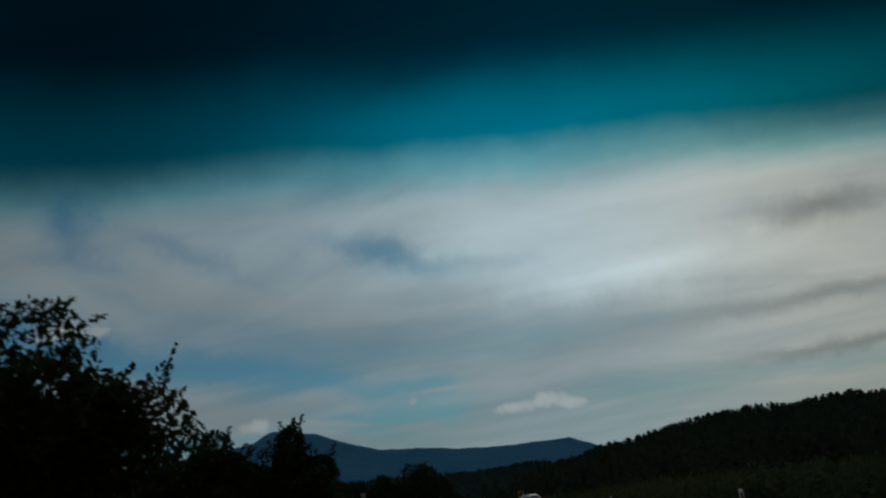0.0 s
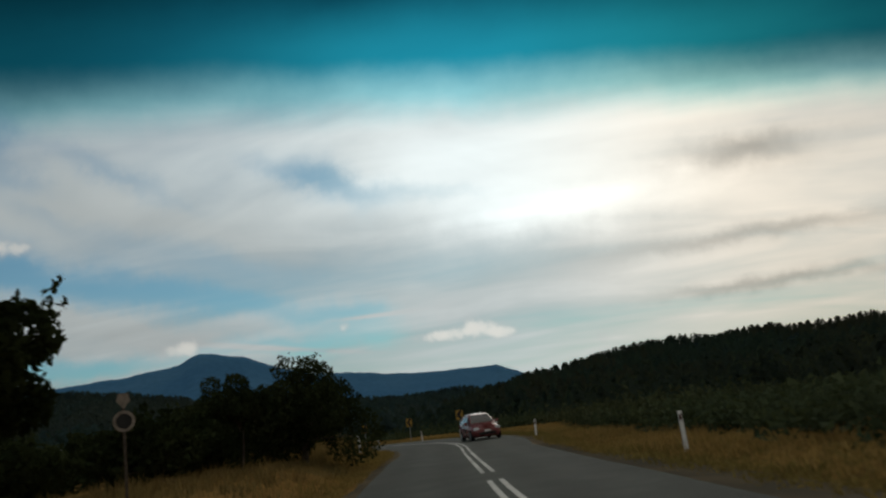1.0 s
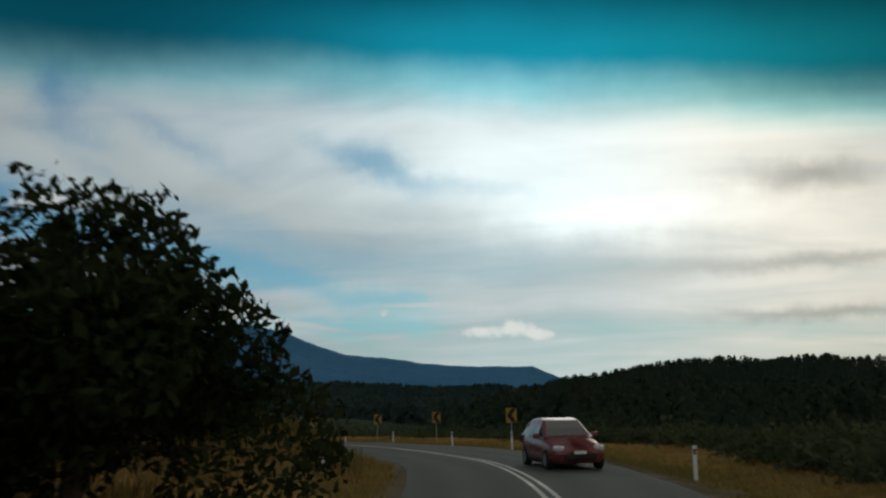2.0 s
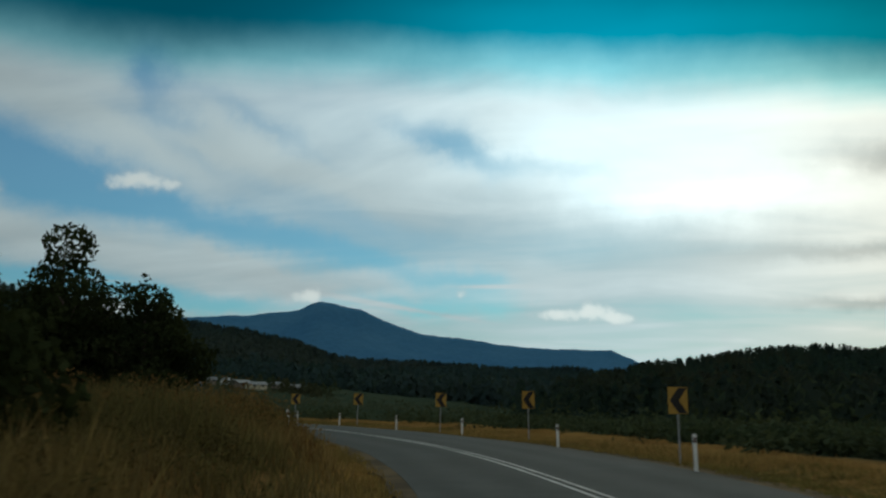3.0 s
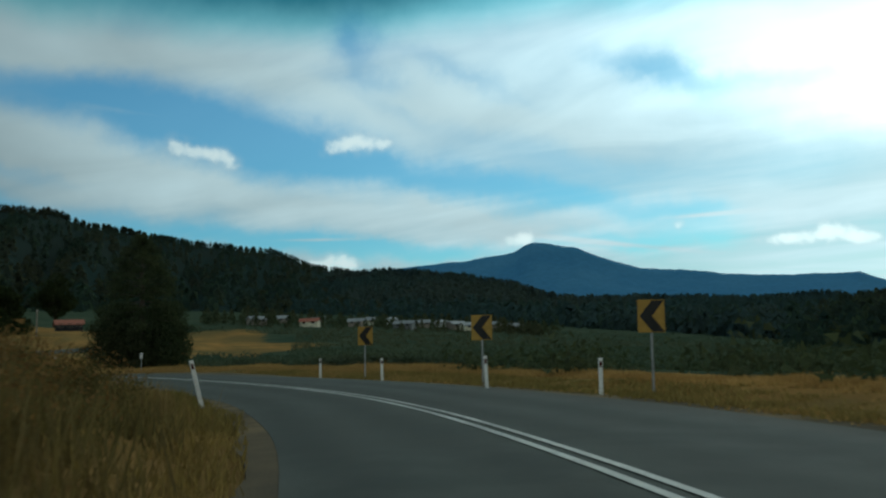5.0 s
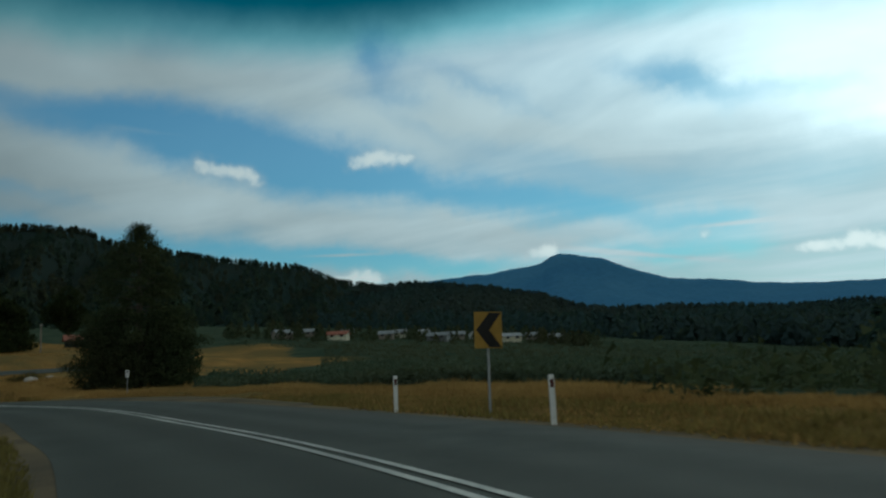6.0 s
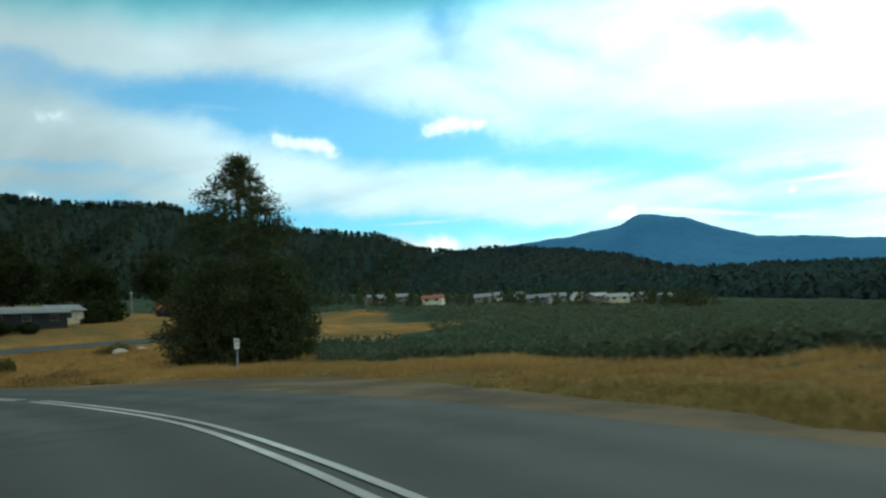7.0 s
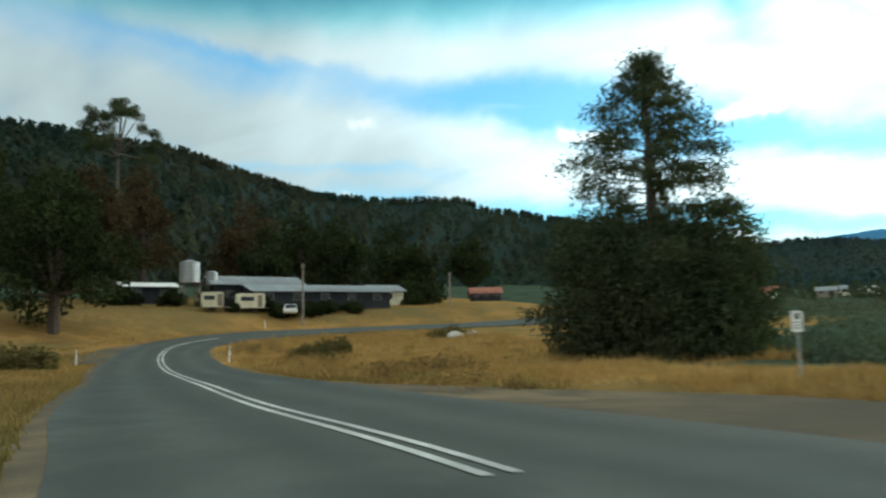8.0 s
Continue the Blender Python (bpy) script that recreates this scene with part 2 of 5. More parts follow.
# ---- materials ----
def material(name, tones, scale=4.0, rough=0.85, bump=0.0, coarse=0.25, metal=0.0, island=0.0, grain=30.0, spec=0.3, thin=0.0):
    """A surface of two or three tones: fine grain and broad patches at real size, with relief."""
    m = bpy.data.materials.new(name)
    m.use_nodes = True
    t = m.node_tree
    n = Nodes(t)
    shader = t.nodes["Principled BSDF"]
    at = n.put("ShaderNodeTexCoord", 3)
    mid = n.noise(at, scale, 5.0, 0.6)
    wide = n.noise(at, scale * coarse * 0.3, 3.0, 0.55)
    tiny = n.noise(at, grain, 3.0, 0.65)
    col = n.mix(n.ramp(mid, 0.36, 0.64), tones[0], tones[1])
    if len(tones) > 2:
        col = n.mix(n.ramp(wide, 0.42, 0.62), col, tones[2])
    shade = n.math("ADD", n.math("MULTIPLY", tiny, 0.5), 0.75)
    if island:
        isl = n.put("ShaderNodeNewGeometry", 8)
        shade = n.math("MULTIPLY", shade, n.math("ADD", n.math("MULTIPLY", isl, 2 * island), 1.0 - island))
    col = n.mix(1.0, col, n.put("ShaderNodeCombineColor", 0, {0: shade, 1: shade, 2: shade}), "MULTIPLY")
    n.feed(shader, {"Base Color": col, "Roughness": n.math("ADD", n.math("MULTIPLY", mid, 0.2), rough - 0.1), "Metallic": metal, "Specular IOR Level": spec})
    if bump:
        b = n.make("ShaderNodeBump", {"Strength": bump, "Distance": 0.05, "Height": n.math("ADD", tiny, mid)})
        n.feed(shader, {"Normal": b.outputs[0]})
    if thin:
        glow_through = n.make("ShaderNodeBsdfTranslucent", {"Color": n.mix(1.0, col, (1.25, 1.2, 0.8, 1.0), "MULTIPLY")})
        both = n.make("ShaderNodeMixShader", {0: thin, 1: shader.outputs[0], 2: glow_through.outputs[0]})
        t.links.new(both.outputs[0], t.nodes["Material Output"].inputs[0])
    return m


def glass_dark(name):
    m = material(name, [(0.02, 0.025, 0.03), (0.035, 0.04, 0.045)], 1.0, 0.12, spec=0.6)
    return m


M = {
    "asphalt": material("asphalt", [(0.058, 0.066, 0.059), (0.080, 0.088, 0.078), (0.068, 0.074, 0.065)], 0.8, 0.9, 0.25, spec=0.15, grain=60.0),
    "line": material("line_paint", [(0.42, 0.42, 0.39), (0.53, 0.53, 0.49), (0.30, 0.30, 0.28)], 3.0, 0.7, 0.1),
    "dirt": material("gravel_dirt", [(0.105, 0.090, 0.066), (0.185, 0.145, 0.092), (0.095, 0.086, 0.068)], 0.5, 0.95, 0.5, spec=0.0),
    "soil": material("dry_ground", [(0.20, 0.135, 0.05), (0.28, 0.19, 0.07), (0.13, 0.115, 0.04)], 0.35, 0.95, 0.6),
    "straw": material("dry_grass", [(0.31, 0.195, 0.080), (0.42, 0.275, 0.115), (0.26, 0.175, 0.075)], 0.4, 0.9, 0.0, island=0.3, spec=0.0, thin=0.35),
    "grass": material("green_grass", [(0.205, 0.150, 0.062), (0.28, 0.195, 0.080), (0.15, 0.130, 0.052)], 0.3, 0.9, 0.0, island=0.3, spec=0.0, thin=0.4),
    "scrub": material("scrub_leaves", [(0.046, 0.066, 0.038), (0.068, 0.086, 0.050), (0.062, 0.066, 0.038)], 0.15, 0.85, 0.0, island=0.3, spec=0.0, thin=0.25),
    "crop": material("crop_leaves", [(0.060, 0.088, 0.064), (0.085, 0.112, 0.078), (0.082, 0.092, 0.060)], 0.12, 0.85, 0.0, island=0.22, spec=0.0, thin=0.25),
    "leaf": material("dark_leaves", [(0.022, 0.031, 0.014), (0.038, 0.048, 0.021)], 0.6, 0.8, 0.0, island=0.35, spec=0.0, thin=0.2),
    "needles": material("pine_needles", [(0.044, 0.060, 0.034), (0.068, 0.084, 0.046), (0.058, 0.064, 0.034)], 0.5, 0.85, 0.0, island=0.35, spec=0.0, thin=0.3),
    "rust": material("brown_leaves", [(0.050, 0.038, 0.022), (0.075, 0.054, 0.030)], 0.4, 0.85, 0.0, island=0.3, spec=0.0, thin=0.2),
    "gum": material("gum_leaves", [(0.05, 0.065, 0.035), (0.075, 0.085, 0.045)], 0.5, 0.8, 0.0, island=0.35, spec=0.0, thin=0.25),
    "olive": material("olive_shrubs", [(0.075, 0.072, 0.030), (0.115, 0.100, 0.044), (0.095, 0.075, 0.034)], 0.5, 0.9, 0.0, island=0.35, spec=0.0, thin=0.3),
    "bracken": material("dead_bracken", [(0.150, 0.092, 0.040), (0.215, 0.130, 0.056), (0.110, 0.090, 0.042)], 0.6, 0.9, 0.0, island=0.35, spec=0.0, thin=0.3),
    "bank": material("bank_grass", [(0.160, 0.122, 0.055), (0.235, 0.160, 0.072), (0.105, 0.100, 0.046)], 0.5, 0.9, 0.0, island=0.35, spec=0.0, thin=0.3),
    "bark": material("bark", [(0.06, 0.045, 0.035), (0.11, 0.09, 0.07)], 6.0, 0.95, 0.6),
    "dimbark": material("gum_bark", [(0.07, 0.06, 0.048), (0.13, 0.11, 0.09)], 3.0, 0.9, 0.4),
    "forest": material("hill_forest", [(0.030, 0.052, 0.046), (0.040, 0.064, 0.055), (0.050, 0.058, 0.044)], 0.05, 0.95, 0.0, island=0.03, grain=0.06, spec=0.0, thin=0.5),
    # forest tones made paler and bluer: haze painted into the leaves
    "hazed_woods": material("valley_woodland_haze", [(0.040, 0.070, 0.074), (0.050, 0.084, 0.086), (0.058, 0.078, 0.074)], 0.04, 0.95, 0.0, island=0.06, grain=0.1, spec=0.0, thin=0.35),
    # hill ground with the shade under the trees painted in as dark tones
    "shaded_floor": material("hill_ground_shade", [(0.015, 0.027, 0.025), (0.021, 0.034, 0.031), (0.022, 0.031, 0.027)], 0.03, 0.95, 0.0, grain=0.3, spec=0.0),
    # the blue of the air in between is painted into this base colour
    "blue": material("mountain_haze_blue", [(0.055, 0.160, 0.285), (0.072, 0.188, 0.315), (0.064, 0.172, 0.300)], 0.004, 0.95, 0.0, grain=0.05, spec=0.0),
    "white": material("white_plastic", [(0.72, 0.72, 0.70), (0.8, 0.8, 0.78)], 6.0, 0.5, 0.0),
    "red_reflector": material("red_reflector", [(0.065, 0.012, 0.010), (0.09, 0.015, 0.012)], 9.0, 0.25),
    "yellow": material("sign_yellow", [(0.35, 0.215, 0.042), (0.42, 0.255, 0.050)], 4.0, 0.5),
    "black": material("sign_black", [(0.012, 0.012, 0.012), (0.02, 0.02, 0.02)], 4.0, 0.55),
    "steel": material("galvanised_steel", [(0.30, 0.31, 0.32), (0.42, 0.43, 0.44)], 8.0, 0.5, 0.05, metal=0.6),
    "roof": material("roof_iron", [(0.19, 0.21, 0.22), (0.27, 0.29, 0.30), (0.16, 0.165, 0.165)], 0.8, 0.55, 0.1),
    "redroof": material("red_roof", [(0.24, 0.085, 0.055), (0.32, 0.12, 0.075)], 1.0, 0.7),
    "wall": material("dark_painted_wall", [(0.022, 0.026, 0.032), (0.035, 0.038, 0.045)], 1.5, 0.9, 0.2),
    "pale": material("pale_wall", [(0.62, 0.58, 0.44), (0.76, 0.72, 0.56)], 1.2, 0.85),
    "timber": material("weathered_timber", [(0.20, 0.17, 0.14), (0.30, 0.26, 0.22)], 5.0, 0.9, 0.3),
    "glass": glass_dark("window_glass"),
    "car": material("dark_red_paint", [(0.20, 0.048, 0.048), (0.24, 0.060, 0.058)], 0.8, 0.28, spec=0.6),
    "tyre": material("tyre_rubber", [(0.018, 0.018, 0.018), (0.03, 0.03, 0.03)], 12.0, 0.9),
    "lamp": material("headlight_glass", [(0.55, 0.57, 0.58), (0.75, 0.76, 0.76)], 14.0, 0.15),
    "stone": material("pale_stone", [(0.34, 0.31, 0.26), (0.48, 0.45, 0.40)], 2.0, 0.95, 0.4),
}


def field_material():
    """Dry pasture that gives way to dark green crops where the land is green."""
    m = material("pasture", [(0.225, 0.130, 0.046), (0.32, 0.19, 0.064), (0.145, 0.108, 0.046)], 0.35, 0.95, 0.6, spec=0.0)
    t = m.node_tree
    n = Nodes(t)
    shader = t.nodes["Principled BSDF"]
    dry = shader.inputs["Base Color"].links[0].from_socket
    at = n.put("ShaderNodeTexCoord", 3)
    crop = n.mix(n.ramp(n.noise(at, 0.12, 6.0, 0.65), 0.35, 0.65), (0.036, 0.056, 0.038), (0.062, 0.080, 0.052))
    stale = n.ramp(n.noise(at, 0.16, 5.0, 0.6), 0.46, 0.66)
    dry = n.mix(n.math("MULTIPLY", stale, 0.75), dry, (0.125, 0.105, 0.045))
    where = n.make("ShaderNodeAttribute")
    where.attribute_name = "green"
    fac = n.ramp(n.math("ADD", where.outputs[2], n.math("MULTIPLY", n.math("SUBTRACT", n.noise(at, 0.25, 5.0, 0.6), 0.5), 0.8)), 0.3, 0.7)
    n.feed(shader, {"Base Color": n.mix(fac, dry, crop)})
    return m


M["soil"] = field_material()


def worn_asphalt():
    """Asphalt with smoother, darker wheel tracks and paler, dusty margins."""
    m = M["asphalt"]
    t = m.node_tree
    n = Nodes(t)
    shader = t.nodes["Principled BSDF"]
    plain = shader.inputs["Base Color"].links[0].from_socket
    across = n.make("ShaderNodeAttribute")
    across.attribute_name = "across"
    at = n.put("ShaderNodeTexCoord", 3)
    o = n.math("ADD", across.outputs[2], n.math("MULTIPLY", n.math("SUBTRACT", n.noise(at, 0.12, 3.0), 0.5), 1.2))
    wave = n.math("COSINE", n.math("MULTIPLY", o, 3.7))
    patch = n.noise(at, 0.35, 5.0, 0.6)
    k = n.math("ADD", n.math("ADD", 0.80, n.math("MULTIPLY", wave, 0.10)), n.math("MULTIPLY", patch, 0.30))
    worn = n.mix(1.0, plain, n.put("ShaderNodeCombineColor", 0, {0: k, 1: k, 2: k}), "MULTIPLY")
    dust = n.ramp(n.math("ABSOLUTE", o), 2.9, 4.6)
    n.feed(shader, {"Base Color": n.mix(n.math("MULTIPLY", dust, 0.35), worn, (0.11, 0.095, 0.075))})


worn_asphalt()


# ---- mesh helpers ----
class Soup:
    """Vertices and faces gathered for one mesh."""

    def __init__(self):
        self.v, self.f, self.n = [], [], 0

    def add(self, verts, faces):
        verts = np.asarray(verts, float).reshape(-1, 3)
        self.v.append(verts)
        if isinstance(faces, np.ndarray):
            self.f.append(faces + self.n)
        else:
            for k in sorted({len(f) for f in faces}):
                self.f.append(np.array([f for f in faces if len(f) == k], int) + self.n)
        self.n += len(verts)

    def mesh(self, name, mat, smooth=False):
        me = bpy.data.meshes.new(name)
        me.vertices.add(self.n)
        me.vertices.foreach_set("co", np.concatenate(self.v).astype(np.float32).ravel())
        loops = np.concatenate([f.ravel() for f in self.f]).astype(np.int32)
        sizes = np.concatenate([np.full(len(f), f.shape[1]) for f in self.f])
        me.loops.add(len(loops))
        me.loops.foreach_set("vertex_index", loops)
        me.polygons.add(len(sizes))
        me.polygons.foreach_set("loop_start", (np.cumsum(sizes) - sizes).astype(np.int32))
        if mat:
            me.materials.append(mat)
        me.update(calc_edges=True)
        me.validate()
        if not smooth:
            me.shade_flat()
        return me


def part(name, soup, mat, parent=None, label="", smooth=False):
    ob = new(name, soup.mesh(name, mat, smooth))
    if parent is not None:
        ob.parent = parent
    return tagged(ob, label) if label else ob


def thing(name, at, turn=0.0, label="", category="", group="", kind=""):
    ob = new(name)
    ob.empty_display_size = 0.2
    ob.matrix_world = pose(*at, 0, 0, turn)
    return tagged(ob, label, category, group, kind)


def box(soup, lo, hi, bevel=0.0):
    (x0, y0, z0), (x1, y1, z1) = lo, hi
    b = min(bevel, (x1 - x0) / 2.1, (y1 - y0) / 2.1, (z1 - z0) / 2.1)
    if b <= 0:
        soup.add([(x, y, z) for z in (z0, z1) for y in (y0, y1) for x in (x0, x1)], [(0, 2, 3, 1), (4, 5, 7, 6), (0, 1, 5, 4), (2, 6, 7, 3), (0, 4, 6, 2), (1, 3, 7, 5)])
        return
    rings = []
    for z, k in ((z0, b), (z0 + b, 0), (z1 - b, 0), (z1, b)):
        ring = []
        for cx, cy, sx_, sy_ in ((x0, y0, 1, 1), (x1, y0, -1, 1), (x1, y1, -1, -1), (x0, y1, 1, -1)):
            a, c = (cx + sx_ * (b + k), cy + sy_ * k), (cx + sx_ * k, cy + sy_ * (b + k))
            ring += [(*c, z), (*a, z)] if (sx_ * sy_) > 0 else [(*a, z), (*c, z)]
        rings.append(ring)
    verts = [p for r in rings for p in r]
    faces = [tuple(reversed(range(8))), tuple(range(24, 32))]
    for r in range(3):
        for i in range(8):
            j = (i + 1) % 8
            faces.append((r * 8 + i, r * 8 + j, r * 8 + 8 + j, r * 8 + 8 + i))
    soup.add(verts, faces)


def tube(soup, points, radii, sides=7, caps=True):
    pts = [Vector(p) for p in points]
    rings = []
    for i, p in enumerate(pts):
        d = (pts[min(i + 1, len(pts) - 1)] - pts[max(i - 1, 0)]).normalized()
        a = d.orthogonal().normalized()
        b = d.cross(a)
        rings.append([p + (a * math.cos(k * 2 * math.pi / sides) + b * math.sin(k * 2 * math.pi / sides)) * radii[i] for k in range(sides)])
    faces = []
    for i in range(len(pts) - 1):
        for k in range(sides):
            j = (k + 1) % sides
            faces.append((i * sides + k, i * sides + j, (i + 1) * sides + j, (i + 1) * sides + k))
    if caps:
        faces += [tuple(reversed(range(sides))), tuple(range((len(pts) - 1) * sides, len(pts) * sides))]
    soup.add([tuple(p) for r in rings for p in r], faces)


def leaves(soup, centres, length, width, rng, droop=0.0, corners=4):
    """Small pointed leaf blades, one face each, at the centres."""
    c = np.asarray(centres, float)
    n = len(c)
    if not n:
        return
    a = rng.normal(size=(n, 3))
    a[:, 2] -= droop
    a /= np.linalg.norm(a, axis=1)[:, None]
    b = np.cross(a, rng.normal(size=(n, 3)))
    b /= np.linalg.norm(b, axis=1)[:, None] + 1e-9
    ln = (length * rng.uniform(0.6, 1.4, n))[:, None] / 2
    wd = (width * rng.uniform(0.6, 1.4, n))[:, None] / 2
    v = np.stack([c - a * ln, c + b * wd, c + a * ln, c - b * wd] if corners == 4 else [c - a * ln + b * wd, c - a * ln - b * wd, c + a * ln], 1).reshape(-1, 3)
    idx = np.arange(n * corners).reshape(n, corners)
    soup.v.append(v)
    soup.f.append(idx + soup.n)
    soup.n += n * corners


def shingles(soup, centres, out, length, width, rng):
    """Leaf clumps that hang like shingles: one face each, turned outwards from their crown."""
    c = np.asarray(centres, float)
    o = out / np.linalg.norm(out, axis=1)[:, None]
    side = np.cross(o, [0.0, 0.0, 1.0]) + rng.normal(size=c.shape) * 0.25
    side -= o * np.sum(side * o, 1)[:, None]
    side /= np.linalg.norm(side, axis=1)[:, None] + 1e-9
    down = np.cross(side, o)
    k = rng.uniform(0.6, 1.35, (2, len(c)))
    a, b = down * (length * k[0] / 2)[:, None], side * (width * k[1] / 2)[:, None]
    v = np.stack([c - a + b, c - a - b, c + a], 1).reshape(-1, 3)
    soup.v.append(v)
    soup.f.append(np.arange(len(c) * 3).reshape(-1, 3) + soup.n)
    soup.n += len(c) * 3


def blades(soup, feet, height, rng, width=0.02, lean=0.35):
    """Grass blades: one narrow triangle each."""
    f = np.asarray(feet, float)
    n = len(f)
    h = np.asarray(height) * rng.uniform(0.5, 1.25, n)
    ang = rng.uniform(0, 2 * math.pi, n)
    side = np.stack([np.cos(ang), np.sin(ang), np.zeros(n)], 1) * (width * rng.uniform(0.6, 1.6, n))[:, None]
    tip = f + np.stack([rng.normal(size=n) * lean * h, rng.normal(size=n) * lean * h, h], 1)
    v = np.stack([f - side, f + side, tip], 1).reshape(-1, 3)
    idx = np.arange(n * 3).reshape(n, 3)
    soup.v.append(v)
    soup.f.append(idx + soup.n)
    soup.n += n * 3


# ---- the lie of the land ----
CENTRE = [(11.5, -80, 0), (6.4, -40, 0), (1.3, 0, 0), (-1.5, 22, 0), (-2.95, 34, 0), (-3.8, 43, 0), (-4.7, 52, 0.05), (-5.75, 63, 0.1), (-7.3, 71.5, 0.12), (-9.5, 78, 0.12), (-12.5, 85.4, 0.12), (-16, 92.3, 0.12), (-19.2, 97.2, 0.12), (-22.7, 102.1, 0.12), (-26.5, 106.5, 0.12), (-30.5, 110.5, 0.12), (-35.2, 114.3, 0.12), (-41.5, 118.3, 0.12), (-48, 121.7, 0.12), (-53.8, 124.6, 0.12), (-59, 126.7, 0.12), (-65.6, 128.4, 0.12), (-71, 129.3, 0.12), (-78, 130.1, 0.05), (-85, 131.2, 0.0), (-92, 132.5, -0.15), (-102, 134.1, -0.2), (-111.7, 135.9, -0.05), (-121, 138, 0.25), (-128.4, 140.4, 0.7), (-135, 144, 1.1), (-140.6, 148.8, 1.45), (-144.8, 155.5, 1.8), (-146.3, 163, 2.0), (-145.6, 172, 2.2), (-143.6, 183, 2.45)]
CENTRE += [(-144.5, 195, 3.0), (-151, 208, 3.8), (-164, 218, 5), (-190, 226, 7), (-240, 236, 11)]


def resample(points, step):
    pts = [np.array(p, float) for p in points]
    out = []
    for i in range(len(pts) - 1):
        p0, p1, p2, p3 = pts[max(i - 1, 0)], pts[i], pts[i + 1], pts[min(i + 2, len(pts) - 1)]
        n = max(2, int(np.linalg.norm(p2 - p1) / step))
        for k in range(n):
            u = k / n
            out.append(0.5 * (2 * p1 + (p2 - p0) * u + (2 * p0 - 5 * p1 + 4 * p2 - p3) * u * u + (3 * p1 - p0 - 3 * p2 + p3) * u ** 3))
    return np.array(out + [pts[-1]])


ROAD = resample(CENTRE, 1.2)
AHEAD = np.gradient(ROAD[:, :2], axis=0)
AHEAD /= np.linalg.norm(AHEAD, axis=1)[:, None]
RIGHT = np.stack([AHEAD[:, 1], -AHEAD[:, 0]], 1)
ALONG = np.concatenate([[0], np.cumsum(np.linalg.norm(np.diff(ROAD[:, :2], axis=0), axis=1))])
START = ALONG[np.argmin(np.abs(ROAD[:, 1]))]


def at_y(y, x=None):
    """Distance along the road where it passes a place."""
    d = np.abs(ROAD[:, 1] - y) if x is None else np.hypot(ROAD[:, 0] - x, ROAD[:, 1] - y)
    return ALONG[np.argmin(d)]


S_BEND, S_MID, S_OUT, S_JOIN, S_WIDE, S_END = at_y(62), at_y(85), at_y(110.5), at_y(124.6), at_y(128.4, -65.6), at_y(131.1, -86)


S_G0, S_G1, S_G2 = at_y(121.7, -48), at_y(129.3, -71), at_y(131.0, -85)


S_TILT0, S_TILT1 = at_y(138, -121), at_y(155.5, -144.8)


def tilt(s):
    """How far the far bend leans with the slope of the paddock."""
    u = np.clip((np.asarray(s, float) - S_TILT0) / (S_TILT1 - S_TILT0), 0, 1)
    return 0.09 * u * u * (3 - 2 * u)


def half_right(s):
    return np.interp(s, [0, S_BEND - 8, S_MID, S_OUT, S_JOIN, S_WIDE, S_END], [2.7, 2.7, 4.6, 4.3, 4.1, 3.9, 3.2])


HALF_LEFT = 3.15


def smooth(x, lo, hi):
    u = np.clip((np.asarray(x, float) - lo) / (hi - lo), 0, 1)
    return u * u * (3 - 2 * u)


def wobble(x, y, size):
    return np.sin(x / size * 1.3 + 1.7) * np.sin(y / size * 1.1 + 0.4) + 0.5 * np.sin(x / size * 2.9 + y / size * 1.7)


def to_road(x, y):
    """Nearest road sample, signed offset (right is positive) and distance along it."""
    x, y = np.atleast_1d(np.asarray(x, float)), np.atleast_1d(np.asarray(y, float))
    near, off = np.zeros(len(x), int), np.zeros(len(x))
    for i in range(0, len(x), 4000):
        dx = x[i:i + 4000, None] - ROAD[None, :, 0]
        dy = y[i:i + 4000, None] - ROAD[None, :, 1]
        k = np.argmin(dx * dx + dy * dy, 1)
        r = np.arange(len(k))
        near[i:i + 4000] = k
        side = np.sign(dx[r, k] * RIGHT[k, 0] + dy[r, k] * RIGHT[k, 1])
        off[i:i + 4000] = side * np.hypot(dx[r, k], dy[r, k])
    return near, off, ALONG[near]


def apron(s):
    """Width of the gravel pull-off beyond the asphalt."""
    return np.where((s > S_G0) & (s < S_G2), 0.6 + 4.6 * smooth(s, S_G0, S_G1) * (1 - smooth(s, S_G1 + 3, S_G2)), 0.0)


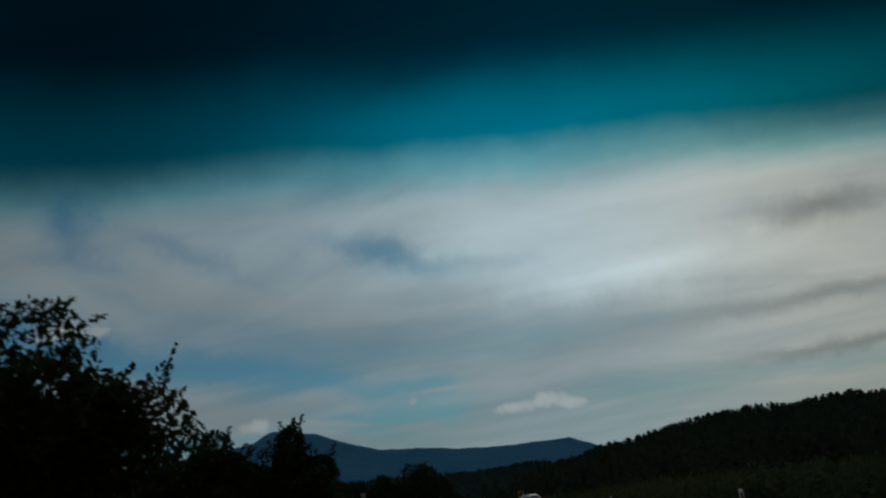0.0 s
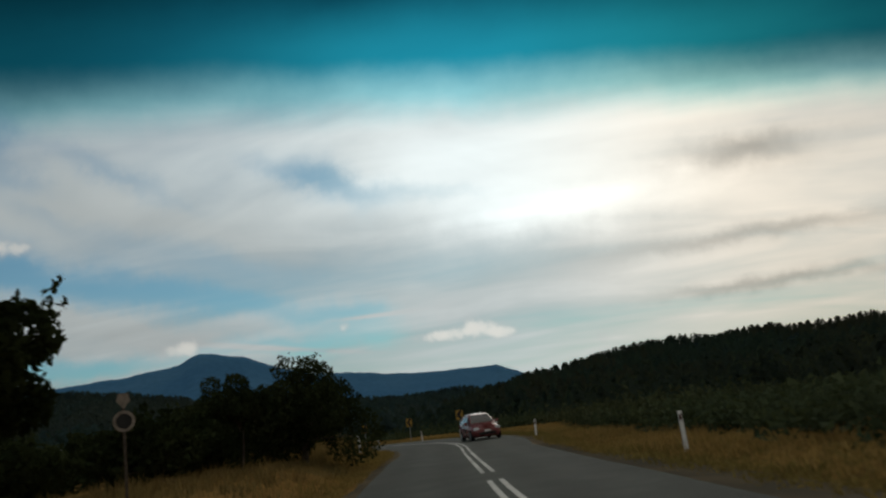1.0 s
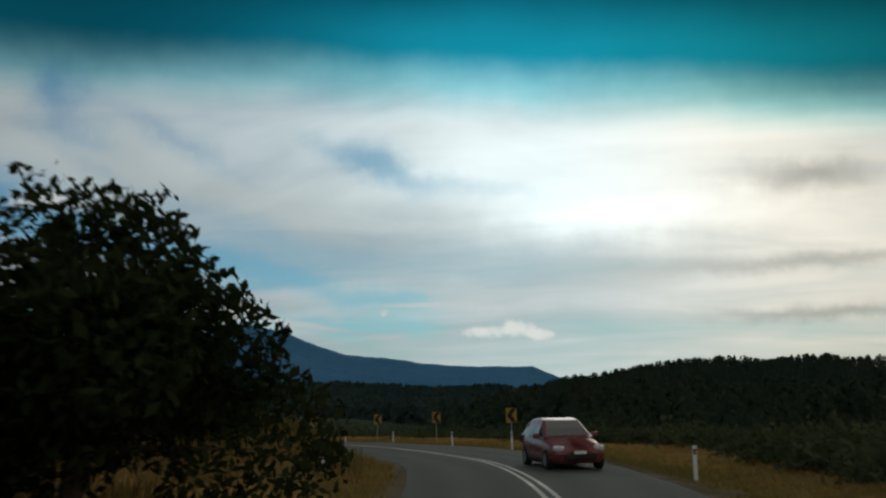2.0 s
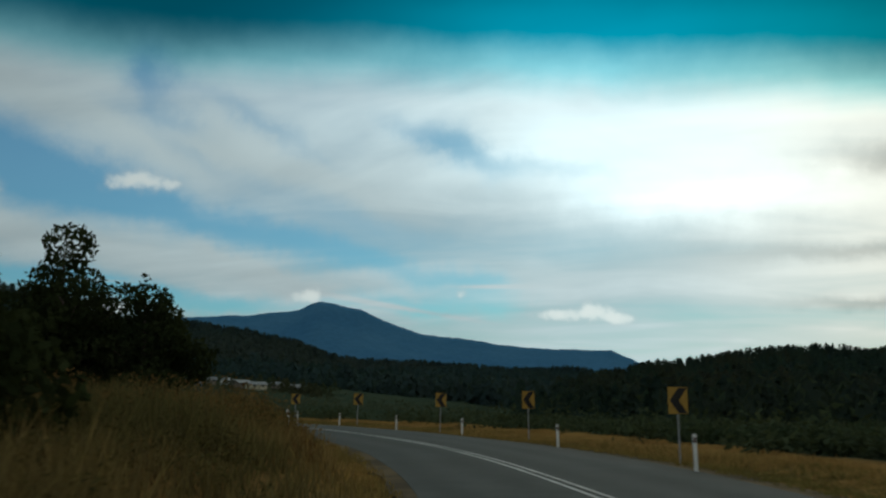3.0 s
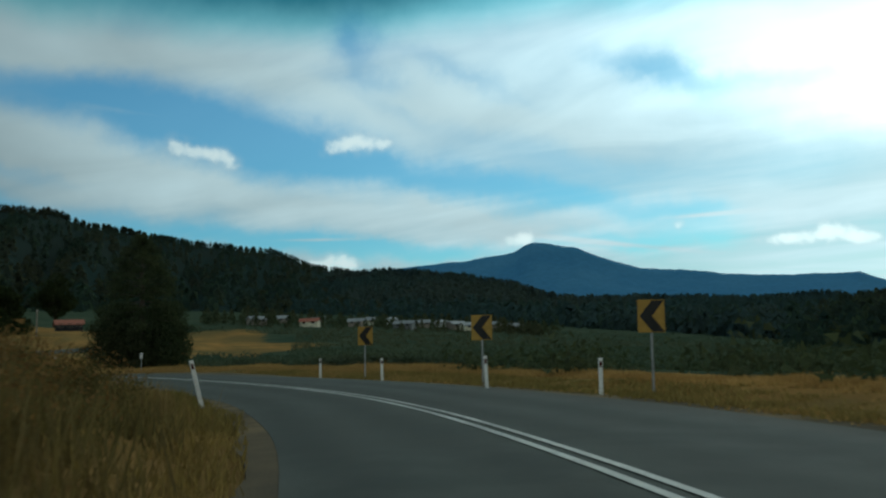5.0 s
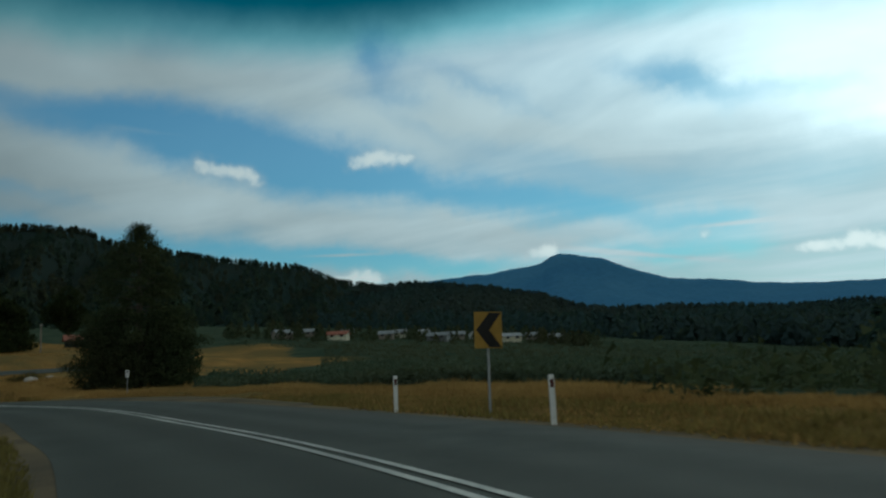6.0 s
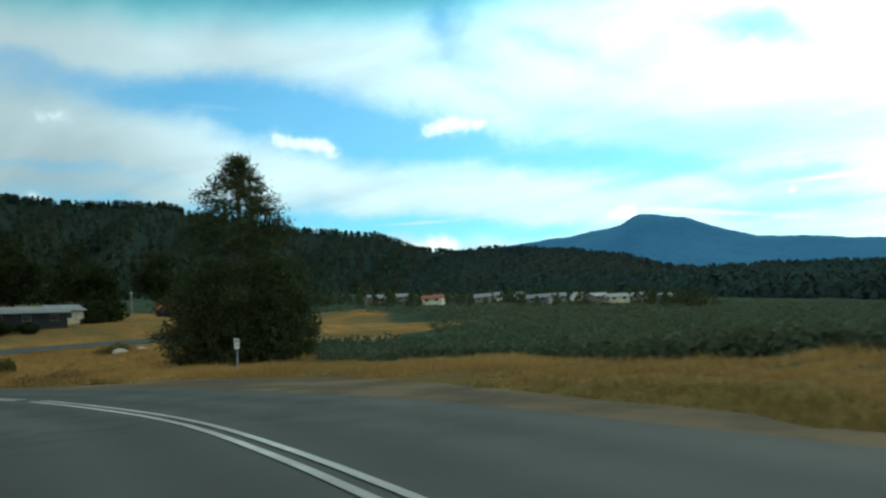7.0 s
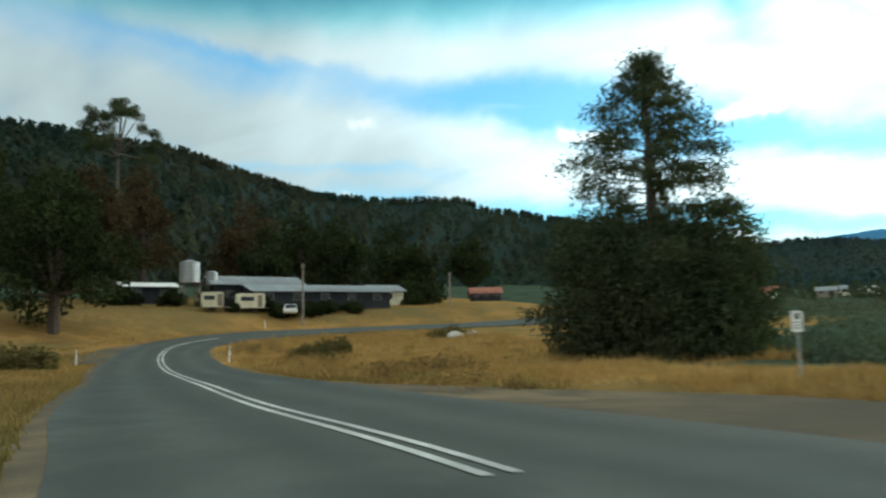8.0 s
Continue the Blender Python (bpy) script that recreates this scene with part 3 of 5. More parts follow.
def land(x, y):
    """Height of the ground."""
    x, y = np.atleast_1d(np.asarray(x, float)), np.atleast_1d(np.asarray(y, float))
    near, off, s = to_road(x, y)
    far = np.where(x < -97, -0.085 * (x + 97), np.maximum(-0.04 * (x + 97), -2.6))
    far = far + 0.017 * np.clip(y - 260, 0, 150) * smooth(-x, 40, 110)
    far = np.clip(far, -3, 26) + 0.25 * wobble(x, y, 23.0) + 0.12 * wobble(x, y, 7.0)
    dist = np.abs(off)
    edge = np.where(off > 0, half_right(s), HALF_LEFT)
    lane = smooth(s, at_y(136.6, -114), at_y(151, -136.5)) * (off < 0)
    low_z = ROAD[near, 2] - off * tilt(s)
    z = low_z + (far - low_z) * smooth(dist, 11 - 6 * lane, 45 - 31 * lane)
    # the grassy bank on the inside of the bend
    bank = smooth(s, at_y(61), at_y(80)) * (1 - smooth(s, at_y(106), at_y(117)))
    z += np.where(off < 0, bank * 1.25 * smooth(dist, 3.9, 7.6) * (1 - smooth(dist, 22, 40)), 0)
    low = 0.6 * smooth(s, at_y(24), at_y(42)) * (1 - smooth(s, at_y(63), at_y(76)))
    z += np.where(off < 0, low * smooth(dist, 3.9, 6.4), 0)
    # a low lip along the outside verge
    z += np.where((off > 0) & (apron(s) < 0.3), 0.06 * smooth(dist, edge + 2.5, edge + 4.5) * (1 - smooth(dist, edge + 5, edge + 9)), 0)
    z -= 0.15 * (1 - smooth(dist, edge + 1.2, edge + 2.8)) * (dist > edge)
    broad = apron(s) * (off > 0) + 5.0 * np.exp(-((s - at_y(139, -124)) / 6.0) ** 2) * (off < 0)
    z -= 0.16 * np.where(broad > 0.3, 1 - smooth(dist, edge + broad + 0.3, edge + broad + 1.6), 0)
    z += np.where(dist > edge + 1, 0.04 * wobble(x, y, 1.9), 0)
    return np.where(dist < edge + 0.1, low_z - 0.07, z)


def ground_axis(lo, hi, step, out_lo, out_hi):
    mid = np.arange(lo, hi + 0.01, step)
    grow = lambda n: np.cumsum(step * 1.13 ** np.arange(1, n))
    a, b = grow(70), grow(70)
    return np.concatenate([np.sort(lo - a[a < out_lo]), mid, hi + b[b < out_hi]])


gx = ground_axis(-185, 14, 1.0, 4600, 4900)
gy = ground_axis(-6, 215, 1.0, 4800, 4600)
gxx, gyy = np.meshgrid(gx, gy)
gz = land(gxx.ravel(), gyy.ravel())
cols = len(gx)
cells = np.arange(len(gx) * len(gy)).reshape(len(gy), cols)
quads = np.stack([cells[:-1, :-1], cells[:-1, 1:], cells[1:, 1:], cells[1:, :-1]], -1).reshape(-1, 4)
gs = Soup()
gs.add(np.stack([gxx.ravel(), gyy.ravel(), gz], 1), quads)
ground = part("ground", gs, M["soil"], smooth=True)
g_near, g_off, g_s = to_road(gxx.ravel(), gyy.ravel())
green = np.where(g_off > 0, smooth(g_off, 9.5 - 1.5 * (gyy.ravel() < 80), 12.5 - 0.5 * (gyy.ravel() < 80)), 0.75 * smooth(-g_off, 22, 40))
bear = np.degrees(np.arctan2(-(gxx.ravel() + 40), gyy.ravel() - 115))
away = np.hypot(gxx.ravel() + 40, gyy.ravel() - 115)
dry = smooth(bear, 40.5, 43) * (1 - smooth(bear, 52, 62)) * smooth(away, 84, 98) * (1 - smooth(away, 200, 225))
farm = smooth(g_s, at_y(131.1, -86), at_y(133, -100)) * (1 - smooth(np.abs(g_off), 30, 60)) * (1 - smooth(gyy.ravel(), 228, 248)) * (1 - smooth(g_off, 24, 34) * smooth(gxx.ravel(), -135, -112))
green = np.clip(green * (1 - np.maximum(dry, farm)), 0, 1)
ground.data.attributes.new("green", "FLOAT", "POINT").data.foreach_set("value", green)
tagged(ground, "dry yellow-brown paddock ground reaching to the hills", "ground", kind="structure")


def strip(name, s0, s1, left, right, lift, mat, steps=5, skirt=0.0, sink=0.0):
    """A ribbon along the road between two offsets (functions of the distance along)."""
    idx = np.where((ALONG >= s0) & (ALONG <= s1))[0]
    so = Soup()
    rows, faces = [], []
    us = np.linspace(0, 1, steps)
    for i in idx:
        l, r = left(ALONG[i]), right(ALONG[i])
        row = []
        for u in us:
            o = l + (r - l) * u
            row.append((ROAD[i, 0] + RIGHT[i, 0] * o, ROAD[i, 1] + RIGHT[i, 1] * o, ROAD[i, 2] + lift - float(tilt(ALONG[i])) * o - 0.012 * abs(o) - sink * max(0.0, abs(o) - (half_right(ALONG[i]) if o > 0 else HALF_LEFT))))
        if skirt:
            a, b = row[0], row[-1]
            row = [(a[0], a[1], a[2] - skirt)] + row + [(b[0], b[1], b[2] - skirt)]
        rows.append(row)
    w = len(rows[0])
    for i in range(len(rows) - 1):
        for k in range(w - 1):
            faces.append((i * w + k, i * w + k + 1, (i + 1) * w + k + 1, (i + 1) * w + k))
    so.add([p for r in rows for p in r], faces)
    ob = part(name, so, mat)
    cross = []
    for i in idx:
        o = np.linspace(left(ALONG[i]), right(ALONG[i]), steps)
        cross += [o[0], *o, o[-1]] if skirt else list(o)
    ob.data.attributes.new("across", "FLOAT", "POINT").data.foreach_set("value", [float(c) for c in cross])
    return ob


road = strip("road", 0, ALONG[-1], lambda s: -HALF_LEFT + 0.05 * math.sin(s * 0.43) * math.sin(s * 0.17), lambda s: half_right(s) + 0.06 * math.sin(s * 0.41) * math.sin(s * 0.15), 0.03, M["asphalt"], 7, 0.2)
tagged(road, "worn grey asphalt country road bending to the left", "road", kind="structure")
S_GAP0, S_GAP1 = at_y(128.88, -70.0), at_y(128.6, -68.3)
S_BREAK, S_FADE = at_y(41.0), at_y(147, -138.8)
for o, s0, s1 in [(o, a, b) for o in (-0.13, 0.13) for a, b in ((0, S_BREAK - 1.0), (S_BREAK + 1.0, S_GAP1), (S_GAP0, S_FADE))]:
    ln = strip("road_line", s0, s1, lambda s: o - 0.055, lambda s: o + 0.055, 0.036, M["line"], 2)
    tagged(ln, "white painted centre line on the asphalt", "road line", kind="structure")

gravel = strip("gravel_apron", S_G0, S_G2, lambda s: half_right(s) - 0.5, lambda s: half_right(s) + 0.6 + 4.6 * float(smooth(s, S_G0, S_G1)) * (1 - float(smooth(s, S_G1 + 3, S_G2))) + 0.22 * math.sin(s * 0.9) + 0.16 * math.sin(s * 2.1), 0.02, M["dirt"], 8, 0.15, 0.012)
tagged(gravel, "brown gravel pull-off beside the asphalt", "gravel", kind="structure")
S_YARD = at_y(139, -124)
for nm, l, r, s0, s1 in (("gravel_shoulder", lambda s: half_right(s) - 0.2, lambda s: half_right(s) + 1.0 + 0.2 * math.sin(s * 0.23), 0, S_G0 + 4), ("gravel_shoulder", lambda s: -HALF_LEFT - 5.0 * math.exp(-((s - S_YARD) / 6.0) ** 2) - 0.5 - 0.12 * math.sin(s * 0.19) - 0.1 * math.sin(s * 1.3), lambda s: -HALF_LEFT + 0.2, 0, ALONG[-1])):
    sh = strip(nm, s0, s1, l, r, 0.025, M["dirt"], 5, 0.25, 0.05)
    tagged(sh, "narrow brown gravel shoulder of the road", "road shoulder", kind="structure")

# ---- hills ----
EYE = np.array([-40.0, 100.0, 1.3])


def ridge(name, azs, els, radii, foot, mat, label, step=0.25, rough=4.0, rows=14, rng=None):
    """A hill range: skyline heights by azimuth, at a distance, sloping to a foot."""
    rng = rng or np.random.default_rng(5)
    a = np.arange(azs[0], azs[-1], step)
    e, r1, r0 = np.interp(a, azs, els), np.interp(a, azs, radii), np.interp(a, azs, foot)
    jag = np.convolve(rng.normal(size=len(a) + 8), np.ones(9) / 9, "valid") * rough
    verts = []
    for j in range(rows + 4):
        u = min(j / rows, 1.0)
        back = max(0, j - rows) / 4
        r = r0 + (r1 - r0) * u + r1 * 0.25 * back
        x, y = EYE[0] - np.sin(np.radians(a)) * r, EYE[1] + np.cos(np.radians(a)) * r
        base = land(EYE[0] - np.sin(np.radians(a)) * r0, EYE[1] + np.cos(np.radians(a)) * r0) - 1.0
        top = EYE[2] + r1 * np.tan(np.radians(e)) + jag * u ** 6
        fold = (0.06 if r1[0] < 2900 else 0.0) * (top - base) * np.sin(a * 1.3 + 3 * u) * math.sin(math.pi * u)
        z = base + (top - base) * (u ** 1.25) * (1 - 0.5 * back) + fold
        verts.append(np.stack([x, y, z], 1))
    n, so, faces = len(a), Soup(), []
    for j in range(rows + 3):
        for i in range(n - 1):
            faces.append((j * n + i + 1, j * n + i, (j + 1) * n + i, (j + 1) * n + i + 1))
    grid = np.array(verts)
    so.add(grid.reshape(-1, 3), faces)
    ob = part(name, so, mat, smooth=True)
    tagged(ob, label, "hill", kind="structure")
    return grid[:rows + 1]


def crowns(soup, feet, heights, rng, wide=0.40, each=32):
    """Far trees: ragged crowns of small leaf clumps, pointed or round."""
    f, h = np.asarray(feet), np.asarray(heights)
    n = len(f)
    u = rng.random((n, each))
    point = rng.uniform(0.7, 1.8, (n, 1))
    reach = wide * h[:, None] * np.minimum(1.0, 0.35 + 2.2 * u) * (1 - u ** 1.6) ** point + 0.04 * h[:, None]
    an = rng.uniform(0, 2 * math.pi, (n, each))
    q = reach * np.sqrt(rng.random((n, each)))
    c = np.stack([f[:, 0, None] + np.cos(an) * q, f[:, 1, None] + np.sin(an) * q, f[:, 2, None] + h[:, None] * (0.05 + 0.92 * u)], -1)
    out = np.stack([np.cos(an), np.sin(an), 0.25 + 0.9 * u], -1).reshape(-1, 3) + rng.normal(size=(n * each, 3)) * 0.15
    size = np.repeat(h, each) / np.mean(h)
    shingles(soup, c.reshape(-1, 3), out, float(np.mean(h)) * (0.30 if each < 60 else 0.20) * size, float(np.mean(h)) * (0.20 if each < 60 else 0.13) * size, rng)


def wooded(name, grid, count, rng, label, low=7, high=15, top_share=0.35, mat="forest", each=32):
    rows, n, _ = grid.shape
    feet = []
    for i in range(count):
        j = rows - 1 - (rng.random() < 1 - top_share) * rng.random() * (rows - 1)
        q = rng.random() * (n - 1.001)
        j0, q0 = int(min(j, rows - 2)), int(q)
        fj, fq = j - j0, q - q0
        p = (grid[j0, q0] * (1 - fj) + grid[j0 + 1, q0] * fj) * (1 - fq) + (grid[j0, q0 + 1] * (1 - fj) + grid[j0 + 1, q0 + 1] * fj) * fq
        feet.append(p - np.array([0, 0, 0.5]))
    so = Soup()
    crowns(so, feet, rng.uniform(low, high, count), rng, each=each)
    tagged(part(name, so, M[mat]), label, "forest", kind="stuff")


rng = np.random.default_rng(11)
ridge("mountain", [-10, -6, -2.6, -1.1, -0.1, 2.5, 5.4, 8.7, 11, 14, 16.8, 18.6, 20.2, 21.7, 22.2, 23.0, 27, 31, 34, 40, 48], [1.5, 2.0, 2.6, 3.3, 3.8, 3.9, 3.95, 4.3, 4.65, 5.0, 5.9, 6.75, 7.05, 7.25, 7.1, 6.65, 6.1, 5.8, 5.6, 5.0, 4.0], [3100] * 21, [2100] * 21, M["blue"], "forested mountain range on the skyline, its blue haze painted on", rough=5.0, step=0.15)
left_grid = ridge("hill", [30, 34, 36, 38, 39.5, 41.2, 43, 47, 51, 54, 55.5, 58.5, 62, 66, 69, 72.6, 75, 79, 84, 88, 100, 130, 170], [4.2, 5.1, 5.6, 5.9, 6.5, 7.1, 7.1, 7.7, 8.4, 8.9, 9.5, 9.6, 9.5, 9.8, 10.7, 11.6, 12.3, 12.8, 13.0, 13.4, 13, 10, 6], [2300, 2200, 2150, 2100, 2050, 2000, 1950, 1850, 1750, 1700, 1650, 1550, 1450, 1300, 1200, 1050, 980, 880, 780, 720, 600, 500, 500], [600, 560, 540, 520, 500, 480, 460, 420, 390, 370, 350, 330, 300, 280, 260, 240, 230, 220, 210, 200, 180, 160, 160], M["shaded_floor"], "dark forested hillside above the farm")
wooded("hill_trees", left_grid, 8500, rng, "dense dark eucalypt forest covering the hillside", 9, 17)
mid_grid = ridge("hill", [-12, -8, -2.6, 4.8, 8.5, 12, 16, 20.4, 22.5, 26.7, 30, 33, 36, 40], [1.6, 1.6, 1.65, 1.9, 2.2, 2.4, 2.5, 2.9, 3.8, 4.8, 5.2, 5.3, 5.1, 4.0], [900, 900, 900, 950, 1000, 1050, 1100, 1200, 1250, 1350, 1450, 1500, 1500, 1500], [330, 330, 330, 330, 340, 350, 370, 400, 420, 450, 480, 500, 520, 540], M["shaded_floor"], "low dark wooded hills across the valley")
wooded("hill_trees", mid_grid, 4200, rng, "dark woodland on the low valley hills, with painted haze", 8, 15, mat="hazed_woods")
right_grid = ridge("hill", [-80, -60, -45, -30, -25, -22.6, -20, -17, -14, -11, -8.6, -6.5, -4.4, -2.3, 0], [2.5, 3.0, 3.3, 2.8, 2.8, 3.3, 3.2, 3.3, 3.4, 3.25, 3.0, 2.65, 2.4, 2.2, 1.6], [900] * 15, [160] * 15, M["shaded_floor"], "dark wooded hill to the right of the valley")
wooded("hill_trees", right_grid, 4800, rng, "dark eucalypt trees along the ridge and slope", 6, 13, each=64)


# ---- grass, scrub and crops ----
def scatter(rng, count, s0, s1, near, far, side):
    """Places beside the road: between two offsets from its edge."""
    s = rng.uniform(s0, s1, count)
    i = np.clip(np.searchsorted(ALONG, s), 0, len(ALONG) - 1)
    edge = half_right(s) if side > 0 else np.full(count, HALF_LEFT)
    o = side * (edge + near + (far - near) * rng.random(count))
    x = ROAD[i, 0] + RIGHT[i, 0] * o + rng.normal(size=count) * 0.3
    y = ROAD[i, 1] + RIGHT[i, 1] * o + rng.normal(size=count) * 0.3
    n_, off, s_ = to_road(x, y)
    ok = np.abs(off) > np.where(off > 0, half_right(s_), HALF_LEFT) + near * 0.8
    return x[ok], y[ok]


def tufts(soup, x, y, each, height, rng, spread=0.16, width=0.014):
    k = len(x)
    z = land(x, y)
    n_, off, s_ = to_road(x, y)
    edge_ = np.where(off > 0, half_right(s_), HALF_LEFT)
    z = z + 0.12 * (1 - smooth(np.abs(off), edge_ + 0.8, edge_ + 2.0))
    bx = np.repeat(x, each) + rng.normal(size=k * each) * spread
    by = np.repeat(y, each) + rng.normal(size=k * each) * spread
    lush = np.clip(0.75 + 0.28 * wobble(x, y, 2.3) + 0.22 * wobble(y, x, 0.9), 0.3, 1.5)
    tall = np.repeat(height * lush * rng.uniform(0.6, 1.3, k), each)
    n_, off, s_ = to_road(bx, by)
    ok = np.abs(off) > np.where(off > 0, half_right(s_), HALF_LEFT) + 0.3
    ok &= ~((off > 0) & (s_ > S_G0) & (s_ < S_G2) & (off < half_right(s_) + 0.4 + 4.6 * smooth(s_, S_G0, S_G1) * (1 - smooth(s_, S_G1 + 3, S_G2))))
    blades(soup, np.stack([bx, by, np.repeat(z, each) - 0.02], 1)[ok], tall[ok], rng, width, 0.3)


rng = np.random.default_rng(21)
S20, S75, S118 = at_y(10), at_y(70), at_y(117)
so = Soup()
x, y = scatter(rng, 4500, at_y(58), at_y(98), 1.8, 5.5, 1)
tufts(so, x, y, 10, 0.17, rng)
x, y = scatter(rng, 7000, at_y(96), S_G0 + 6, 4.0, 6.0, 1)
tufts(so, x, y, 10, 0.19, rng)
x, y = scatter(rng, 6000, at_y(96), S_G0 + 6, 0.8, 4.2, 1)
lush = wobble(x, y, 2.6) > -0.1
tufts(so, x[lush], y[lush], 9, 0.075, rng, 0.26, 0.02)
x, y = scatter(rng, 3500, at_y(0), at_y(58), 1.6, 4.4, 1)
tufts(so, x, y, 10, 0.24, rng)
x, y = scatter(rng, 6500, S_G0 - 4, at_y(131.1, -86), 5.2, 11.0, 1)
tufts(so, x, y, 10, 0.26, rng, 0.2)
x, y = scatter(rng, 5000, S_G0 - 4, at_y(131.1, -86), 1.0, 6.5, 1)
lush = wobble(x, y, 3.1) > -0.25
tufts(so, x[lush], y[lush], 8, 0.15, rng, 0.25, 0.018)
tagged(part("tall_grass", so, M["straw"]), "tall dry golden grass along the outer verge", "grass", kind="stuff")
so = Soup()
x, y = scatter(rng, 6000, S75 - 8, S118, 1.6, 9.0, -1)
tufts(so, x, y, 10, 0.62, rng, 0.2)
x, y = scatter(rng, 2500, at_y(0), S75, 2.0, 9.0, -1)
tufts(so, x, y, 9, 0.4, rng, 0.2)
tagged(part("tall_grass", so, M["bank"]), "long dry brown grass on the roadside bank", "grass", kind="stuff")
so = Soup()
x, y = scatter(rng, 15000, S20, at_y(133, -100), 0.7, 3.6, 1)
tufts(so, x, y, 9, 0.15, rng, 0.24, 0.018)
x, y = scatter(rng, 9000, S118 - 6, at_y(142.5, -127), 0.35, 9.0, -1)
tufts(so, x, y, 8, 0.22, rng, 0.22)
x, y = scatter(rng, 4500, S20, S118, 0.35, 2.0, -1)
tufts(so, x, y, 7, 0.18, rng, 0.2)
x, y = scatter(rng, 5500, S118 - 6, at_y(133, -100), 0.3, 1.5, -1)
tufts(so, x, y, 7, 0.14, rng, 0.2, 0.018)
tagged(part("short_grass", so, M["grass"]), "short olive-brown grass beside the road", "grass", kind="stuff")
so = Soup()
x, y = scatter(rng, 9000, at_y(131.1, -86), at_y(174, -145.5), 1.0, 24.0, 1)
tufts(so, x, y, 10, 0.42, rng, 0.3, 0.02)
x, y = scatter(rng, 7000, at_y(131.1, -86), at_y(190, -148.5), 0.8, 26.0, -1)
tufts(so, x, y, 9, 0.2, rng, 0.3, 0.025)
tagged(part("paddock_grass", so, M["straw"]), "dry straw-coloured grass in the farm paddock", "grass", kind="stuff")


def bushes(soup, x, y, size, each, rng, flat=0.7, leaf=0.36):
    z = land(x, y)
    r = size * rng.uniform(0.6, 1.4, len(x))
    d = rng.normal(size=(len(x), each, 3))
    d /= np.linalg.norm(d, axis=2)[:, :, None]
    d *= (rng.random((len(x), each, 1)) ** 0.4) * r[:, None, None]
    d[:, :, 2] = np.abs(d[:, :, 2]) * flat
    c = d + np.stack([x, y, z], 1)[:, None, :]
    leaves(soup, c.reshape(-1, 3), size * leaf, size * leaf * 0.55, rng, corners=3)


rng = np.random.default_rng(29)
so = Soup()
x, y = scatter(rng, 70, at_y(131.1, -86), at_y(174, -145.5), 1.0, 22.0, 1)
bushes(so, x, y, 0.5, 40, rng, 0.8)
x, y = scatter(rng, 60, S118, at_y(142.5, -127), 1.2, 9.0, -1)
bushes(so, x, y, 0.4, 36, rng, 0.8)
tagged(part("weeds", so, M["grass"]), "low olive weeds and thistles in the dry grass", "weeds", kind="stuff")
rng = np.random.default_rng(30)
so = Soup()
x, y = scatter(rng, 190, at_y(66), S118, 2.2, 10.0, -1)
bushes(so, x, y, 0.55, 230, rng, 1.1, 0.13)
tagged(part("bank_shrubs", so, M["olive"]), "olive-brown shrubs and bracken on the grassy bank", "shrubs", kind="stuff")
rng = np.random.default_rng(33)
so = Soup()
x, y = scatter(rng, 150, at_y(78), S118 - 4, 2.4, 8.0, -1)
bushes(so, x, y, 0.75, 330, rng, 1.0, 0.095)
x, y = scatter(rng, 42, at_y(130.1, -78), at_y(140.4, -128.4), 1.2, 5.0, 1)
bushes(so, x, y, 0.65, 200, rng, 0.9, 0.12)
x, y = scatter(rng, 20, at_y(131.2, -85), at_y(163, -146), 5.0, 24.0, 1)
bushes(so, x, y, 0.55, 110, rng, 0.8, 0.18)
tagged(part("bracken", so, M["bracken"]), "dead brown bracken and dry shrubs beside the road", "shrubs", kind="stuff")
rng = np.random.default_rng(31)
so = Soup()
az_ = np.radians(rng.uniform(-30, 46, 11000))
r_ = 18 + 260 * rng.random(11000) ** 1.7
x, y = -50 - np.sin(az_) * r_, 122 + np.cos(az_) * r_
n_, off, s_ = to_road(x, y)
hold = np.degrees(np.arctan2(-(x + 40), y - 115))
ok = (off > 11.5 + 6 * smooth(-x, 50, 66)) & ~((hold > 39) & (y < 262) & ((np.hypot(x + 40, y - 115) > 88) | (hold > 54))) & ~((x < -88) & (y < 150))
close = ok & (r_ < 55)
bushes(so, x[close], y[close], 0.95, 32, rng, 0.8, 0.29)
wide_off = ok & (r_ >= 55)
bushes(so, x[wide_off], y[wide_off], 1.0, 14, rng, 0.8, 0.42)
tagged(part("scrub", so, M["crop"]), "dark green scrub and berry rows on the valley floor", "shrubs", kind="stuff")
so = Soup()
x, y = scatter(rng, 3400, at_y(-4), at_y(70), 4.0, 17.0, 1)
bushes(so, x, y, 0.85, 38, rng, 1.0, 0.3)
x, y = scatter(rng, 1200, at_y(70), at_y(96), 7.0, 18.0, 1)
bushes(so, x, y, 0.8, 40, rng, 0.9)
x, y = rng.uniform(-40, 150, 9000), rng.uniform(20, 270, 9000)
n_, off, s_ = to_road(x, y)
ok = (off > 9) & (rng.random(9000) < np.clip(60 / np.maximum(np.hypot(x + 10, y - 70), 20), 0.3, 1))
close = ok & (np.abs(off) < 22)
bushes(so, x[close], y[close], 1.5, 36, rng, 0.9, 0.23)
wide_off = ok & ~close
bushes(so, x[wide_off], y[wide_off], 1.6, 18, rng, 0.9, 0.29)
tagged(part("scrub", so, M["scrub"]), "dark scrub below the outer verge of the bend", "shrubs", kind="stuff")


